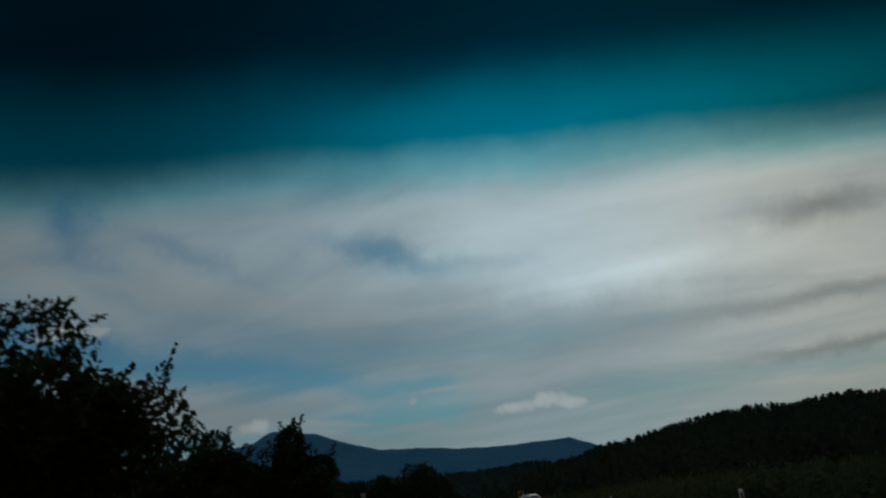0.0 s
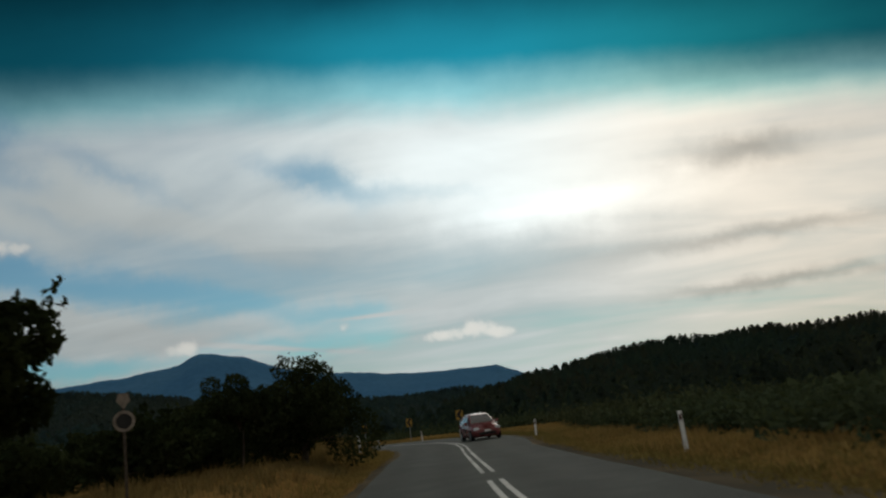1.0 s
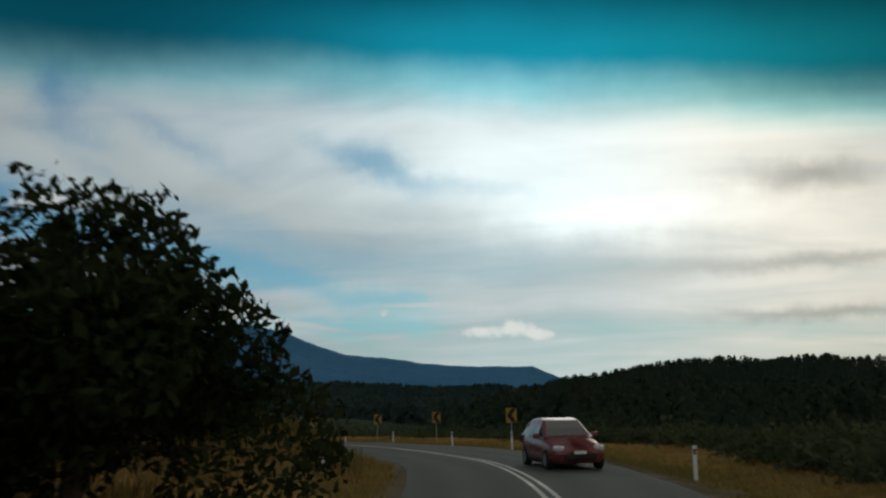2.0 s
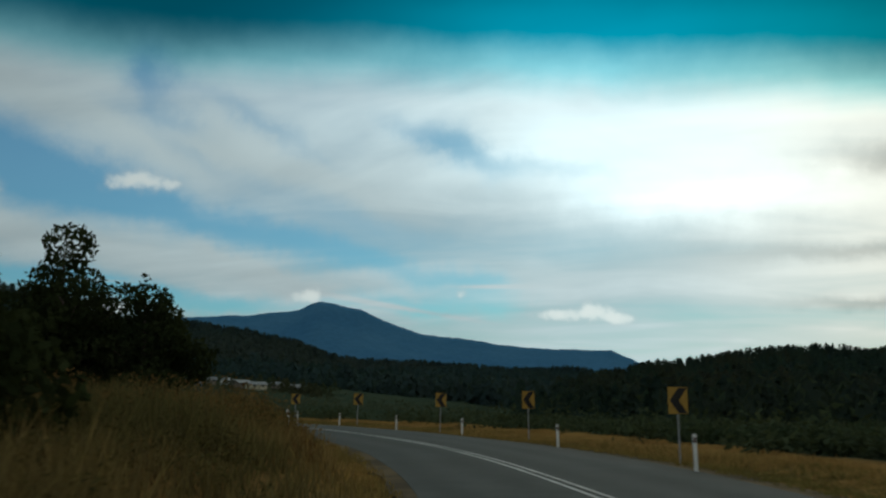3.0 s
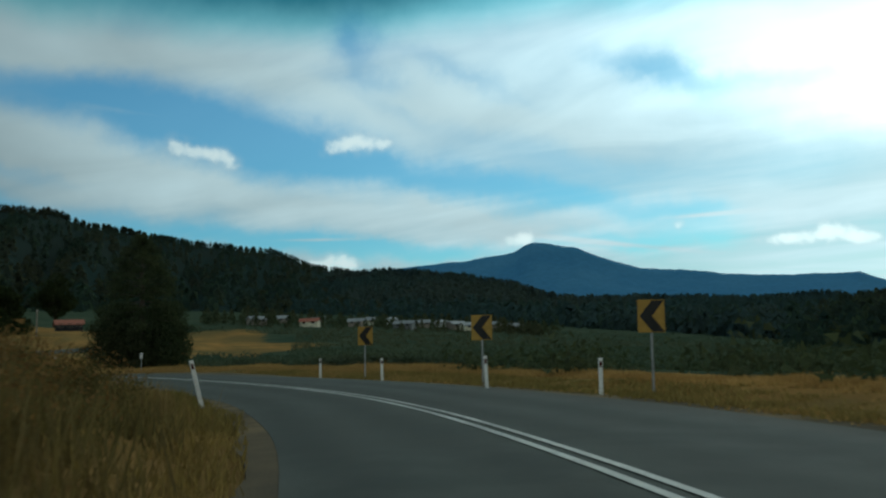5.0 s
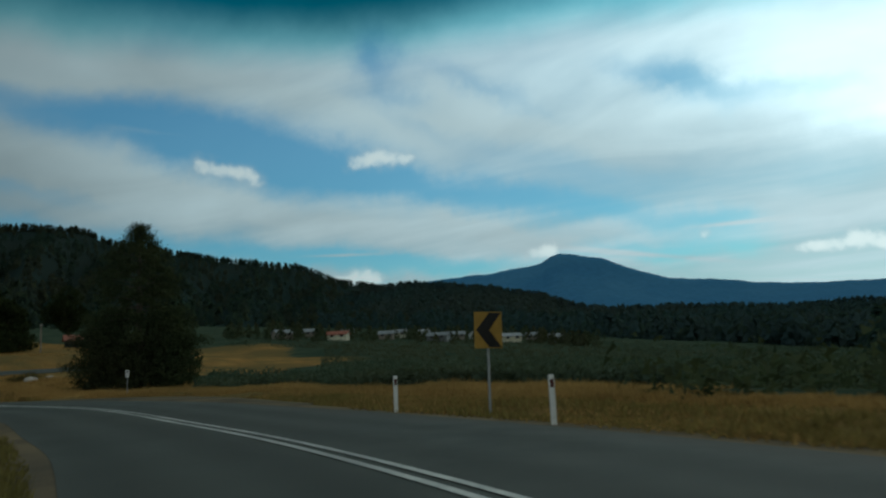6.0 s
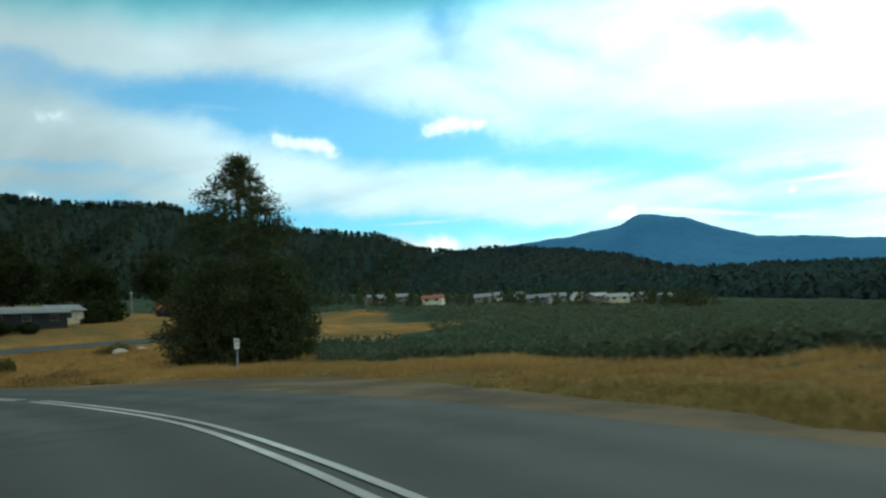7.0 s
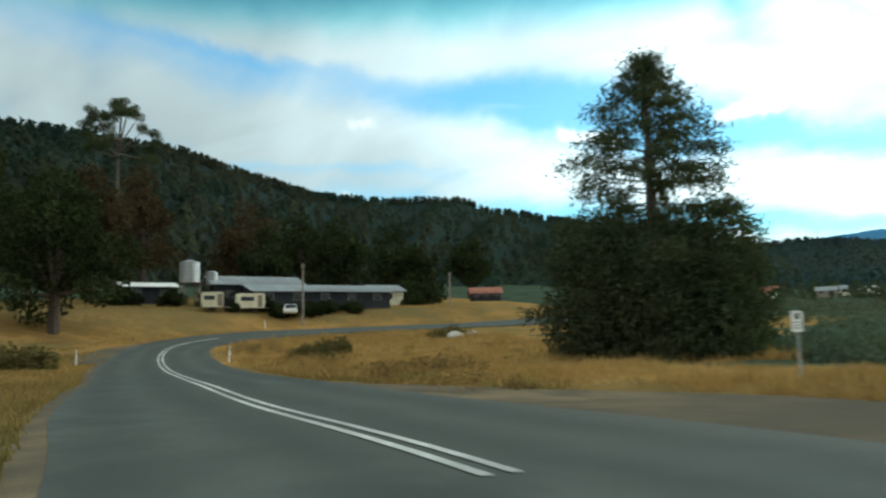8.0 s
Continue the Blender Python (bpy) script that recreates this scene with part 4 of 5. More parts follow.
# ---- trees ----
def crown_points(rng, blobs, count):
    """Points near the skins of several lumps."""
    vol = np.array([b[3] * b[4] for b in blobs], float)
    pick = rng.choice(len(blobs), count, p=vol / vol.sum())
    b = np.array(blobs)[pick]
    d = rng.normal(size=(count, 3))
    d /= np.linalg.norm(d, axis=1)[:, None]
    d *= (0.55 + 0.5 * rng.random(count) ** 0.6)[:, None]
    return b[:, :3] + d * np.stack([b[:, 3], b[:, 3], b[:, 4]], 1)


def broadleaf(at, height, width, seed, label, count=9000, leaf=0.24, mat="leaf", name="tree", sprays=40, low=0.12, bark="bark", group="", twig=1.0):
    rng = np.random.default_rng(seed)
    z = float(land(at[0], at[1])[0]) - 0.1
    tree = thing(name, (at[0], at[1], z), rng.uniform(0, 360), label, "bush" if name == "bush" else "tree", group)
    so = Soup()
    tr = (0.035 if low < 0.5 else 0.013) * height
    tube(so, [(0, 0, 0), (0.1, 0.05, height * 0.2), (0.0, 0.15, height * 0.45), (0.1, 0.1, height * 0.8)], [tr, tr * 0.8, tr * 0.55, tr * 0.15], 8)
    blobs = []
    for i in range(15):
        an, q = i * 2.4 + rng.uniform(-0.4, 0.4), math.sqrt((i + 0.5) / 15)
        h = height * ((low + 0.12 + (0.72 - low) * rng.random() * (1.15 - 0.55 * q)) if low < 0.5 else (low + 0.24 * rng.random() * (1.1 - 0.4 * q)))
        rr = width * 0.5 * q * 0.78
        c = (math.cos(an) * rr, math.sin(an) * rr, h)
        s_ = width * rng.uniform(0.13, 0.22)
        blobs.append((*c, s_, s_ * (rng.uniform(0.7, 1.0) if low < 0.5 else rng.uniform(0.4, 0.6))))
        fork = height * max(0.22, low - 0.16 + 0.14 * rng.random())
        tube(so, [(0, 0, fork), (c[0] * 0.5, c[1] * 0.5, fork + (h - fork) * 0.62), c], [tr * (0.4 if low < 0.5 else 0.45), tr * (0.25 if low < 0.5 else 0.3), tr * 0.05], 5)
    blobs.append((0, 0, height * 0.84, width * 0.17, height * 0.12))
    if low < 0.5:
        blobs.append((0, 0, height * 0.5, width * 0.3, height * 0.28))
    part("trunk", so, M[bark], tree)
    lo = Soup()
    pts = crown_points(rng, blobs, count)
    leaves(lo, pts, leaf, leaf * 0.5, rng, 0.5)
    # loose sprays that break the outline
    for i in range(sprays):
        b = blobs[rng.integers(len(blobs))]
        d = rng.normal(size=3)
        d /= np.linalg.norm(d)
        d[2] = d[2] * 0.7 + 0.25
        p0 = np.array(b[:3]) + d * b[3] * 0.8
        tip = p0 + (d + np.array([0, 0, 0.3 * (twig - 1)])) * rng.uniform(0.25, 0.6) * width * 0.16 * twig
        u = rng.random((26, 1))
        pts = p0 + (tip - p0) * u + rng.normal(size=(26, 3)) * 0.11 * (1.15 - u)
        leaves(lo, pts, leaf * 0.8, leaf * 0.42, rng, 0.3)
    part("crown", lo, M[mat], tree)
    return tree


broadleaf((-15.6, 20.6), 9.9, 8.6, 1, "dark leafy roadside tree in silhouette", 16000, 0.3, sprays=90, twig=2.0)
broadleaf((-16.9, 34.8), 6.5, 5.6, 12, "dark leafy roadside tree with upright twigs", 13000, 0.26, sprays=110, twig=2.2)
broadleaf((-13.5, 36.0), 6.2, 4.0, 2, "dark leafy roadside tree with loose branch tips", 13000, 0.26, sprays=110, twig=2.2)
broadleaf((-11.0, 52.2), 4.3, 5.8, 3, "broad dark round roadside tree", 17000, 0.18, low=0.0, sprays=60)
broadleaf((-12.8, 50.3), 3.7, 2.8, 13, "small dark tree with a spreading top beside the road", 4200, 0.17, low=0.55, sprays=30)
broadleaf((-17.8, 70.0), 3.2, 5.2, 4, "dark bushy tree on the grassy bank", low=0.0)
broadleaf((-30.0, 89.5), 5.0, 8.5, 5, "dark bushy tree behind the grassy bank", low=0.0)
broadleaf((-27.6, 86.0), 6.9, 5.2, 6, "dark roadside tree on the bank", 11000, low=0.05)
broadleaf((-24.8, 86.8), 4.6, 4.8, 16, "dark dense round tree on the bank", 11000, 0.2, low=0.0)
for i, (x, y, h, w) in enumerate(((-16.8, 50.6, 2.6, 5.0), (-16.0, 55.5, 2.8, 5.0), (-156.0, 159.6, 1.7, 2.6), (-156.4, 164.0, 1.9, 3.2), (-156.8, 154.0, 1.3, 1.8), (-158.0, 158.6, 2.2, 2.6), (-157.6, 166.5, 1.6, 3.4), (-157.4, 170.5, 1.4, 3.0), (-161.5, 148.0, 2.6, 3.6), (-162.0, 152.6, 2.4, 3.0), (-167.0, 143.5, 2.4, 4.5), (-166.0, 184.5, 2.2, 4.0), (-172, 189, 4.0, 9.0), (-19, 8, 6.0, 7.0), (-22, 40, 4.2, 8.0), (-26, 52, 3.8, 9.0), (-30, 62, 3.6, 9.0), (-20, 28, 4.5, 6.0), (-21.5, 43.5, 3.0, 6.0), (-20, 60, 3.2, 7.0), (-27, 72, 3.2, 8.0), (-34, 78, 3.4, 9.0), (-38, 66, 4.0, 10.0), (-35, 45, 4.4, 10.0), (-30, 30, 5.0, 9.0), (-26, 14, 5.5, 9.0))):
    broadleaf((x, y), h, w, 40 + i, "dark hedge-like bush in the dry grass", 3600, 0.05 * w + 0.08, name="bush", low=0.0, group="dark bushes in the grass")

for x, y, h, w, k in ((-111.0, 146.5, 1.1, 3.2, 0), (-107.5, 143.5, 0.8, 2.6, 1), (-122.0, 162.5, 0.9, 4.5, 2), (-109.8, 128.6, 1.4, 3.6, 4)):
    broadleaf((x, y), h, w, 140 + k, "brown-olive bracken clump in the dry paddock grass", 3000, 0.16, name="bush", low=0.0, mat="olive", group="bracken clumps in the paddock")


def pine(at, height, width, seed, label):
    """An old open-topped conifer with tiers of drooping limbs."""
    rng = np.random.default_rng(seed)
    z = float(land(at[0], at[1])[0]) - 0.1
    tree = thing("pine_tree", (at[0], at[1], z), 0, label, "tree")
    tr, limb, foliage = Soup(), Soup(), Soup()
    tube(tr, [(0, 0, 0), (0.08, 0, height * 0.3), (-0.05, 0.05, height * 0.6), (0.02, 0, height * 0.98)], [0.42, 0.33, 0.2, 0.03], 10)
    n = 120
    for i in range(n):
        u = (i + 0.5) / n
        h = height * (0.04 + 0.93 * u)
        tier = 0.88 + 0.12 * math.sin(h * 2.9)
        reach = width * 0.5 * float(np.interp(u, [0, 0.25, 0.42, 0.50, 0.58, 0.68, 0.82, 0.93, 1.0], [0.92, 1.0, 0.84, 0.66, 0.74, 0.66, 0.43, 0.22, 0.05])) * tier * rng.uniform(0.82, 1.12)
        an = i * 2.399 + rng.uniform(-0.3, 0.3)
        d = np.array([math.cos(an), math.sin(an), 0.0])
        rise = 0.12 * reach if u > 0.5 else -0.05 * reach
        p0, p1, p2 = np.array([0, 0, h]), d * reach * 0.55 + np.array([0, 0, h + rise]), d * reach + np.array([0, 0, h + rise * 0.6 - 0.05 * reach])
        tube(limb, [tuple(p0), tuple(p1), tuple(p2)], [0.07 * (1.2 - u), 0.045 * (1.2 - u), 0.012], 5)
        k = int((460 if u < 0.5 else 310) * (0.4 + reach / (width * 0.5)))
        q = rng.random(k) ** 0.6
        q = 0.18 + 0.85 * q if u < 0.5 else 0.25 + 0.79 * q
        c = p0 + (p2 - p0) * q[:, None] + np.stack([np.zeros(k), np.zeros(k), 0.6 * rise * np.sin(q * 3.1)], 1)
        c += rng.normal(size=(k, 3)) * np.array([0.26, 0.26, 0.19]) * (0.45 + 0.75 * q)[:, None]
        c[:, 2] -= 0.18 * rng.random(k) ** 2 * reach * 0.4
        leaves(foliage, c, 0.36, 0.06, rng, 0.45)
    # the skirt of low growth round the foot
    pts = crown_points(rng, [(math.cos(a) * width * 0.32, math.sin(a) * width * 0.32, 1.9 + 0.6 * math.sin(3 * a), 1.6, 2.1) for a in np.arange(0, 6.28, 0.6)], 13000)
    leaves(foliage, pts, 0.36, 0.09, rng, 0.3)
    pts = crown_points(rng, [(math.cos(a) * width * 0.28, math.sin(a) * width * 0.28, 4.5 + 0.9 * math.sin(2 * a + 1), 1.6, 2.0) for a in np.arange(0, 6.28, 0.7)], 11000)
    leaves(foliage, pts, 0.36, 0.08, rng, 0.35)
    part("trunk", tr, M["bark"], tree)
    part("limb", limb, M["bark"], tree)
    part("crown", foliage, M["needles"], tree)
    return tree


pine((-88.9, 152.3), 14.5, 11.4, 8, "tall old dark green pine with an open top")
broadleaf((-139.5, 133.0), 15.5, 13.0, 9, "large dark spreading tree on the paddock", 9000, 0.5, low=0.1)
for i, (x, y, h, w) in enumerate(((-178, 141, 20, 12), (-190, 150, 22, 13), (-186, 128, 24, 14), (-196, 168, 18, 13), (-188, 182, 15, 12), (-200, 200, 16, 13), (-178, 112, 22, 14), (-165, 104, 20, 13), (-205, 222, 15, 12), (-152, 116, 17, 13), (-163, 128, 19, 13), (-146, 104, 16, 12), (-171, 136, 18, 11), (-176, 165, 12, 9), (-180, 193, 10, 9), (-212, 185, 18, 14))):
    broadleaf((x, y), h, w, 60 + i, "brown-leaved tree at the forest edge behind the farm" if i in (0, 1, 3) else "dark tree at the forest edge behind the farm", 6800, 0.58, mat="rust" if i in (0, 1, 3) else "leaf", sprays=30, group="trees behind the farm")


def gum_tree(at, height, seed, label):
    """A tall eucalypt: a slender pale trunk, bare forking limbs and leaf clumps held apart."""
    rng = np.random.default_rng(seed)
    tree = thing("gum_tree", (*at, float(land(*at)[0]) - 0.2), 0, label, "tree")
    so, lo = Soup(), Soup()
    fork = height * 0.74
    tube(so, [(0, 0, 0), (0.3, 0.1, height * 0.35), (0.0, 0.2, fork), (0.2, 0.6, height * 0.92)], [0.42, 0.30, 0.20, 0.06], 10)
    for i in range(15):
        an = i * 2.399 + rng.uniform(-0.3, 0.3)
        q = 1.0 + 5.0 * math.sqrt((i + 0.4) / 15)
        h = height * (0.955 - 0.014 * q - 0.17 * rng.random()) if i > 1 else height * 0.965
        c = np.array([math.cos(an) * q, math.sin(an) * q, h])
        base = fork * rng.uniform(0.9, 1.04)
        tube(so, [(0, 0.15, base), (c[0] * 0.55, c[1] * 0.55, base + (h - base) * 0.55), tuple(c)], [0.17, 0.10, 0.03], 6)
        for k in range(4):
            e = c + rng.normal(size=3) * np.array([0.95, 0.95, 0.65])
            tube(so, [tuple(c), tuple(e)], [0.04, 0.015], 4)
            d = rng.normal(size=(230, 3))
            d /= np.linalg.norm(d, axis=1)[:, None]
            d *= rng.random((230, 1)) ** 0.4 * np.array([1.0, 1.0, 0.8])
            leaves(lo, e + d + np.array([0, 0, 0.2]), 0.34, 0.13, rng, 0.6)
    part("trunk", so, M["dimbark"], tree, "bare slender trunk and limbs")
    part("crown", lo, M["gum"], tree)
    return tree


gum_tree((-196, 147), 33, 80, "tall eucalypt with an open crown and slender trunk")


# ---- roadside posts and signs ----
def guide_post(at, label):
    post = thing("guide_post", at, 0, label, "guide post", "guide posts along the bend")
    so = Soup()
    box(so, (-0.05, -0.02, -0.55), (0.05, 0.02, 0.96), 0.012)
    part("post", so, M["white"], post)
    so = Soup()
    box(so, (-0.03, -0.03, 0.74), (0.03, -0.021, 0.88), 0.003)
    part("reflector", so, M["red_reflector"], post, "red reflector strip")
    so = Soup()
    box(so, (-0.03, 0.021, 0.74), (0.03, 0.03, 0.88), 0.003)
    part("reflector", so, M["steel"], post, "pale reflector strip")
    return post


def facing(x, y, back):
    """Turn in degrees towards a driver who is that far back along the road."""
    s = float(to_road(x, y)[2][0]) - back
    p = ROAD[np.argmin(np.abs(ALONG - s))]
    return math.degrees(math.atan2(y - p[1], x - p[0])) - 90


RIGHT_POSTS = [(1.04, 41.3), (-1.79, 63.9), (-4.0, 73.5), (-7.07, 83.85), (-11.23, 93.5), (-16.76, 102.4), (-22.03, 108.6), (-28.1, 115.2), (-31.96, 116.9), (-38.82, 121.9), (-44.13, 124.9), (-112.07, 140.0), (3.5, 20.0)]
LEFT_POSTS = [(-10.95, 62.9), (-21.8, 92.66), (-36.5, 110.5), (-115.7, 131.9), (-151.0, 156.0)]
LEANING = LEFT_POSTS[1:3]
first = None
for x, y in RIGHT_POSTS + LEFT_POSTS:
    z = float(land(x, y)[0]) + (0.30 if (x, y) in LEANING else 0.0)
    if first is None:
        first = guide_post((x, y, z), "white plastic roadside guide post with reflector")
        first.matrix_world = pose(x, y, z, 0, 0, facing(x, y, 30))
    else:
        copy_thing(first, pose(x, y, z, 0, -13.0 if (x, y) in LEANING else random.uniform(-3, 3), facing(x, y, 30)))


def chevron_sign(at, turn):
    sign = thing("chevron_sign", at, turn, "yellow and black left-pointing curve chevron sign on a steel post", "road sign", "chevron signs along the bend")
    so = Soup()
    tube(so, [(0, 0.03, -0.3), (0, 0.03, 2.28)], [0.03, 0.03], 10)
    part("post", so, M["steel"], sign)
    so = Soup()
    box(so, (-0.33, -0.012, 1.5), (0.33, 0.0, 2.29), 0.005)
    part("plate", so, M["yellow"], sign, "yellow reflective plate")
    so = Soup()
    arrow = [(0.02, 1.52), (0.31, 1.52), (0.02, 1.895), (0.31, 2.27), (0.02, 2.27), (-0.29, 1.895)]
    v = [(x, -0.018, z) for x, z in arrow] + [(x, -0.0125, z) for x, z in arrow]
    so.add(v, [(0, 1, 2, 5), (5, 2, 3, 4)] + [(i, i + 6, (i + 1) % 6 + 6, (i + 1) % 6) for i in range(6)])
    part("chevron", so, M["black"], sign, "black arrow pointing left")
    for z in (1.68, 2.1):
        so = Soup()
        box(so, (-0.05, 0.0, z - 0.02), (0.05, 0.062, z + 0.02), 0.004)
        part("bracket", so, M["steel"], sign)
    return sign


sign = None
for x, y, turn in ((-7.19, 87.33, 28), (-12.96, 99.02, 38), (-18.98, 107.06, 33), (-26.93, 115.61, 30), (-33.04, 118.85, 18), (-41.28, 124.31, 52)):
    z = float(land(x, y)[0])
    if sign is None:
        sign = chevron_sign((x, y, z), turn)
    else:
        copy_thing(sign, pose(x, y, z, 0, random.uniform(-1.5, 1.5), turn))


def notice_sign(at, turn):
    """A small white notice on a thin pole: a black symbol over lines that cannot be read."""
    ob = thing("notice_sign", at, turn, "small white roadside notice sign on a thin steel pole", "sign")
    so = Soup()
    tube(so, [(0, 0.02, -0.3), (0, 0.02, 1.42)], [0.022, 0.022], 8)
    part("pole", so, M["steel"], ob)
    so = Soup()
    box(so, (-0.105, -0.008, 0.97), (0.105, 0.0, 1.40), 0.004)
    part("plate", so, M["white"], ob)
    so = Soup()
    box(so, (-0.04, -0.012, 1.23), (0.04, -0.0085, 1.36), 0.002)
    part("symbol", so, M["black"], ob, "black symbol")
    for z in (1.17, 1.11, 1.05):
        so = Soup()
        box(so, (-0.07, -0.012, z - 0.008), (0.07, -0.0085, z + 0.008), 0.001)
        part("text_bar", so, M["black"], ob)
    return ob


notice_sign((-74.3, 140.2, 0.1), facing(-74.3, 140.2, 10))


# ---- farm ----
def gable_house(name, at, turn, length, depth, wall_h, roof_h, wall_mat, roof_mat, label, windows=3, door=True, eave=0.45, group=""):
    h = thing(name, at, turn, label, "shed" if name == "shed" else "house", group)
    L, D = length / 2, depth / 2
    so = Soup()
    box(so, (-L, -D, -0.6), (L, D, wall_h))
    so.add([(-L, -D, wall_h), (-L, D, wall_h), (-L, 0, wall_h + roof_h)], [(0, 1, 2)])
    so.add([(L, -D, wall_h), (L, D, wall_h), (L, 0, wall_h + roof_h)], [(0, 2, 1)])
    part("wall", so, M[wall_mat], h)
    for sgn in (-1, 1):
        so = Soup()
        e = eave
        y0, z0 = sgn * (D + e), wall_h - roof_h * e / D
        n = max(8, int(length * 2.5))
        ridge_z = wall_h + roof_h
        v, f = [], []
        for k in range(n + 1):
            x = -L - e + (length + 2 * e) * k / n
            lift = 0.05 if k % 2 else 0.0
            v += [(x, y0, z0 + lift), (x, 0, ridge_z + lift), (x, 0, ridge_z - 0.08), (x, y0, z0 - 0.08)]
        for k in range(n):
            a, b = 4 * k, 4 * k + 4
            f += [(a + c, b + c, b + (c + 1) % 4, a + (c + 1) % 4) for c in range(4)]
        f += [(0, 1, 2, 3), (4 * n + 3, 4 * n + 2, 4 * n + 1, 4 * n)]
        so.add(v, f)
        part("roof_slope", so, M[roof_mat], h)
    for side in (-1, 1):
        for k in range(windows):
            cx = -L + length * (k + 0.5) / windows
            so = Soup()
            y = side * D
            lo, hi = min(y, y + side * 0.05), max(y, y + side * 0.05)
            box(so, (cx - 0.6, lo, 0.85), (cx + 0.6, hi, 1.75), 0.01)
            w = part("window", so, M["timber"], h)
            so = Soup()
            lo, hi = min(y + side * 0.052, y + side * 0.06), max(y + side * 0.052, y + side * 0.06)
            box(so, (cx - 0.54, lo, 0.91), (cx + 0.54, hi, 1.69))
            part("pane", so, M["glass"], w)
    if door:
        so = Soup()
        box(so, (L + 0.003, -0.45, 0.0), (L + 0.05, 0.45, 2.05), 0.01)
        part("door", so, M["pale"], h)
    return h


def on_land(x, y, dz=0.0):
    return (x, y, float(land(x, y)[0]) + dz)


# the long low homestead, end on to the road, with a pale end wall
gable_house("house", on_land(-162.5, 167.0), 88, 19.0, 8.0, 2.1, 1.0, "wall", "roof", "long low farmhouse with dark walls and grey iron roof", 5)
gable_house("house", on_land(-167.5, 160.0), 88, 12.0, 7.0, 2.7, 1.2, "wall", "roof", "grey iron-roofed wing behind the farmhouse", 3)
gable_house("shed", on_land(-171, 182), 88, 5.0, 4.5, 2.2, 0.9, "pale", "roof", "small pale shed beside the farmhouse", 1)
gable_house("shed", on_land(-174, 147.5), 90, 7.0, 5.0, 2.2, 0.6, "wall", "white", "low open shed with a white roof edge", 2)
gable_house("house", on_land(-184, 211), 60, 5.5, 4.5, 1.6, 1.0, "wall", "redroof", "red-roofed house beyond the paddock", 3)


def water_tank(at, radius, height, label):
    t = thing("water_tank", at, 0, label, "tank", "farm tanks")
    so = Soup()
    rings = [(radius * (1.0 if k % 2 else 1.02), height * k / 10) for k in range(11)]
    tube(so, [(0, 0, z) for _, z in rings], [r for r, _ in rings], 28)
    part("shell", so, M["steel"], t, "corrugated galvanised shell")
    so = Soup()
    tube(so, [(0, 0, height), (0, 0, height + 0.06), (0, 0, height + radius * 0.35)], [radius * 1.05, radius * 1.03, 0.1], 28)
    part("cap", so, M["steel"], t)
    so = Soup()
    tube(so, [(radius * 1.06, 0.1, 0), (radius * 1.06, 0.1, height)], [0.05, 0.05], 6)
    part("pipe", so, M["white"], t)
    return t


for x, y, zb, r, hh in ((-164.7, 150.9, 8.6, 1.25, 2.5), (-166.0, 154.1, 8.4, 0.75, 1.6)):
    water_tank((x, y, zb), r, hh, "silver corrugated water tank on a timber stand")
    stand = thing("tank_stand", on_land(x, y), 0, "weathered timber stand under a water tank", "stand")
    g = float(land(x, y)[0])
    for cx in (-0.8, 0.8):
        for cy in (-0.8, 0.8):
            so = Soup()
            box(so, (cx * r - 0.1, cy * r - 0.1, -0.3), (cx * r + 0.1, cy * r + 0.1, zb - g - 0.12), 0.01)
            part("leg", so, M["timber"], stand)
    so = Soup()
    box(so, (-r - 0.15, -r - 0.15, zb - g - 0.12), (r + 0.15, r + 0.15, zb - g - 0.005), 0.01)
    part("deck", so, M["timber"], stand)


def caravan(at, turn, length, label):
    c = thing("caravan", at, turn, label, "caravan", "parked caravans")
    so = Soup()
    prof = [(-0.47, 0.45), (-0.5, 1.1), (-0.49, 2.1), (-0.46, 2.22), (0.46, 2.25), (0.49, 2.1), (0.5, 1.1), (0.47, 0.45)]
    v = [(px_ * length, y, pz) for y in (-1.05, 1.05) for px_, pz in prof]
    so.add(v, [tuple(range(8)), tuple(reversed(range(8, 16)))] + [((i + 1) % 8, i, i + 8, (i + 1) % 8 + 8) for i in range(8)])
    part("body", so, M["pale"], c)
    for y in (-1.05, 1.05):
        so = Soup()
        box(so, (-0.42 * length, min(y, y * 1.02), 1.3), (0.08 * length, max(y, y * 1.02), 1.8), 0.01)
        part("window", so, M["glass"], c)
        so = Soup()
        box(so, (0.22 * length, min(y, y * 1.015), 0.55), (0.22 * length + 0.55, max(y, y * 1.015), 2.0), 0.01)
        part("door", so, M["timber"], c)
        so = Soup()
        tube(so, [(0, y * 0.75, 0.32), (0, y * 0.97, 0.32)], [0.32, 0.32], 16)
        part("wheel", so, M["tyre"], c)
    so = Soup()
    tube(so, [(length * 0.5, 0, 0.5), (length * 0.5 + 0.9, 0, 0.45)], [0.05, 0.05], 6)
    part("drawbar", so, M["steel"], c)
    return c


caravan(on_land(-156.3, 151.4), 80, 2.4, "small white caravan parked by the farmhouse")
caravan(on_land(-157.5, 156.4), 85, 3.2, "cream caravan with dark windows parked by the farmhouse")


def power_pole(at, height, turn, label):
    p = thing("power_pole", at, turn, label, "power pole", "power poles")
    so = Soup()
    tube(so, [(0, 0, -0.5), (0, 0, height)], [0.15, 0.11], 10)
    part("pole", so, M["timber"], p)
    so = Soup()
    box(so, (-0.22, -0.05, height - 0.42), (0.22, 0.05, height - 0.33), 0.01)
    part("crossarm", so, M["timber"], p)
    for cx in (-0.17, 0.17):
        so = Soup()
        tube(so, [(cx, 0, height - 0.33), (cx, 0, height - 0.18)], [0.04, 0.03], 8)
        part("insulator", so, M["white"], p)
    return p


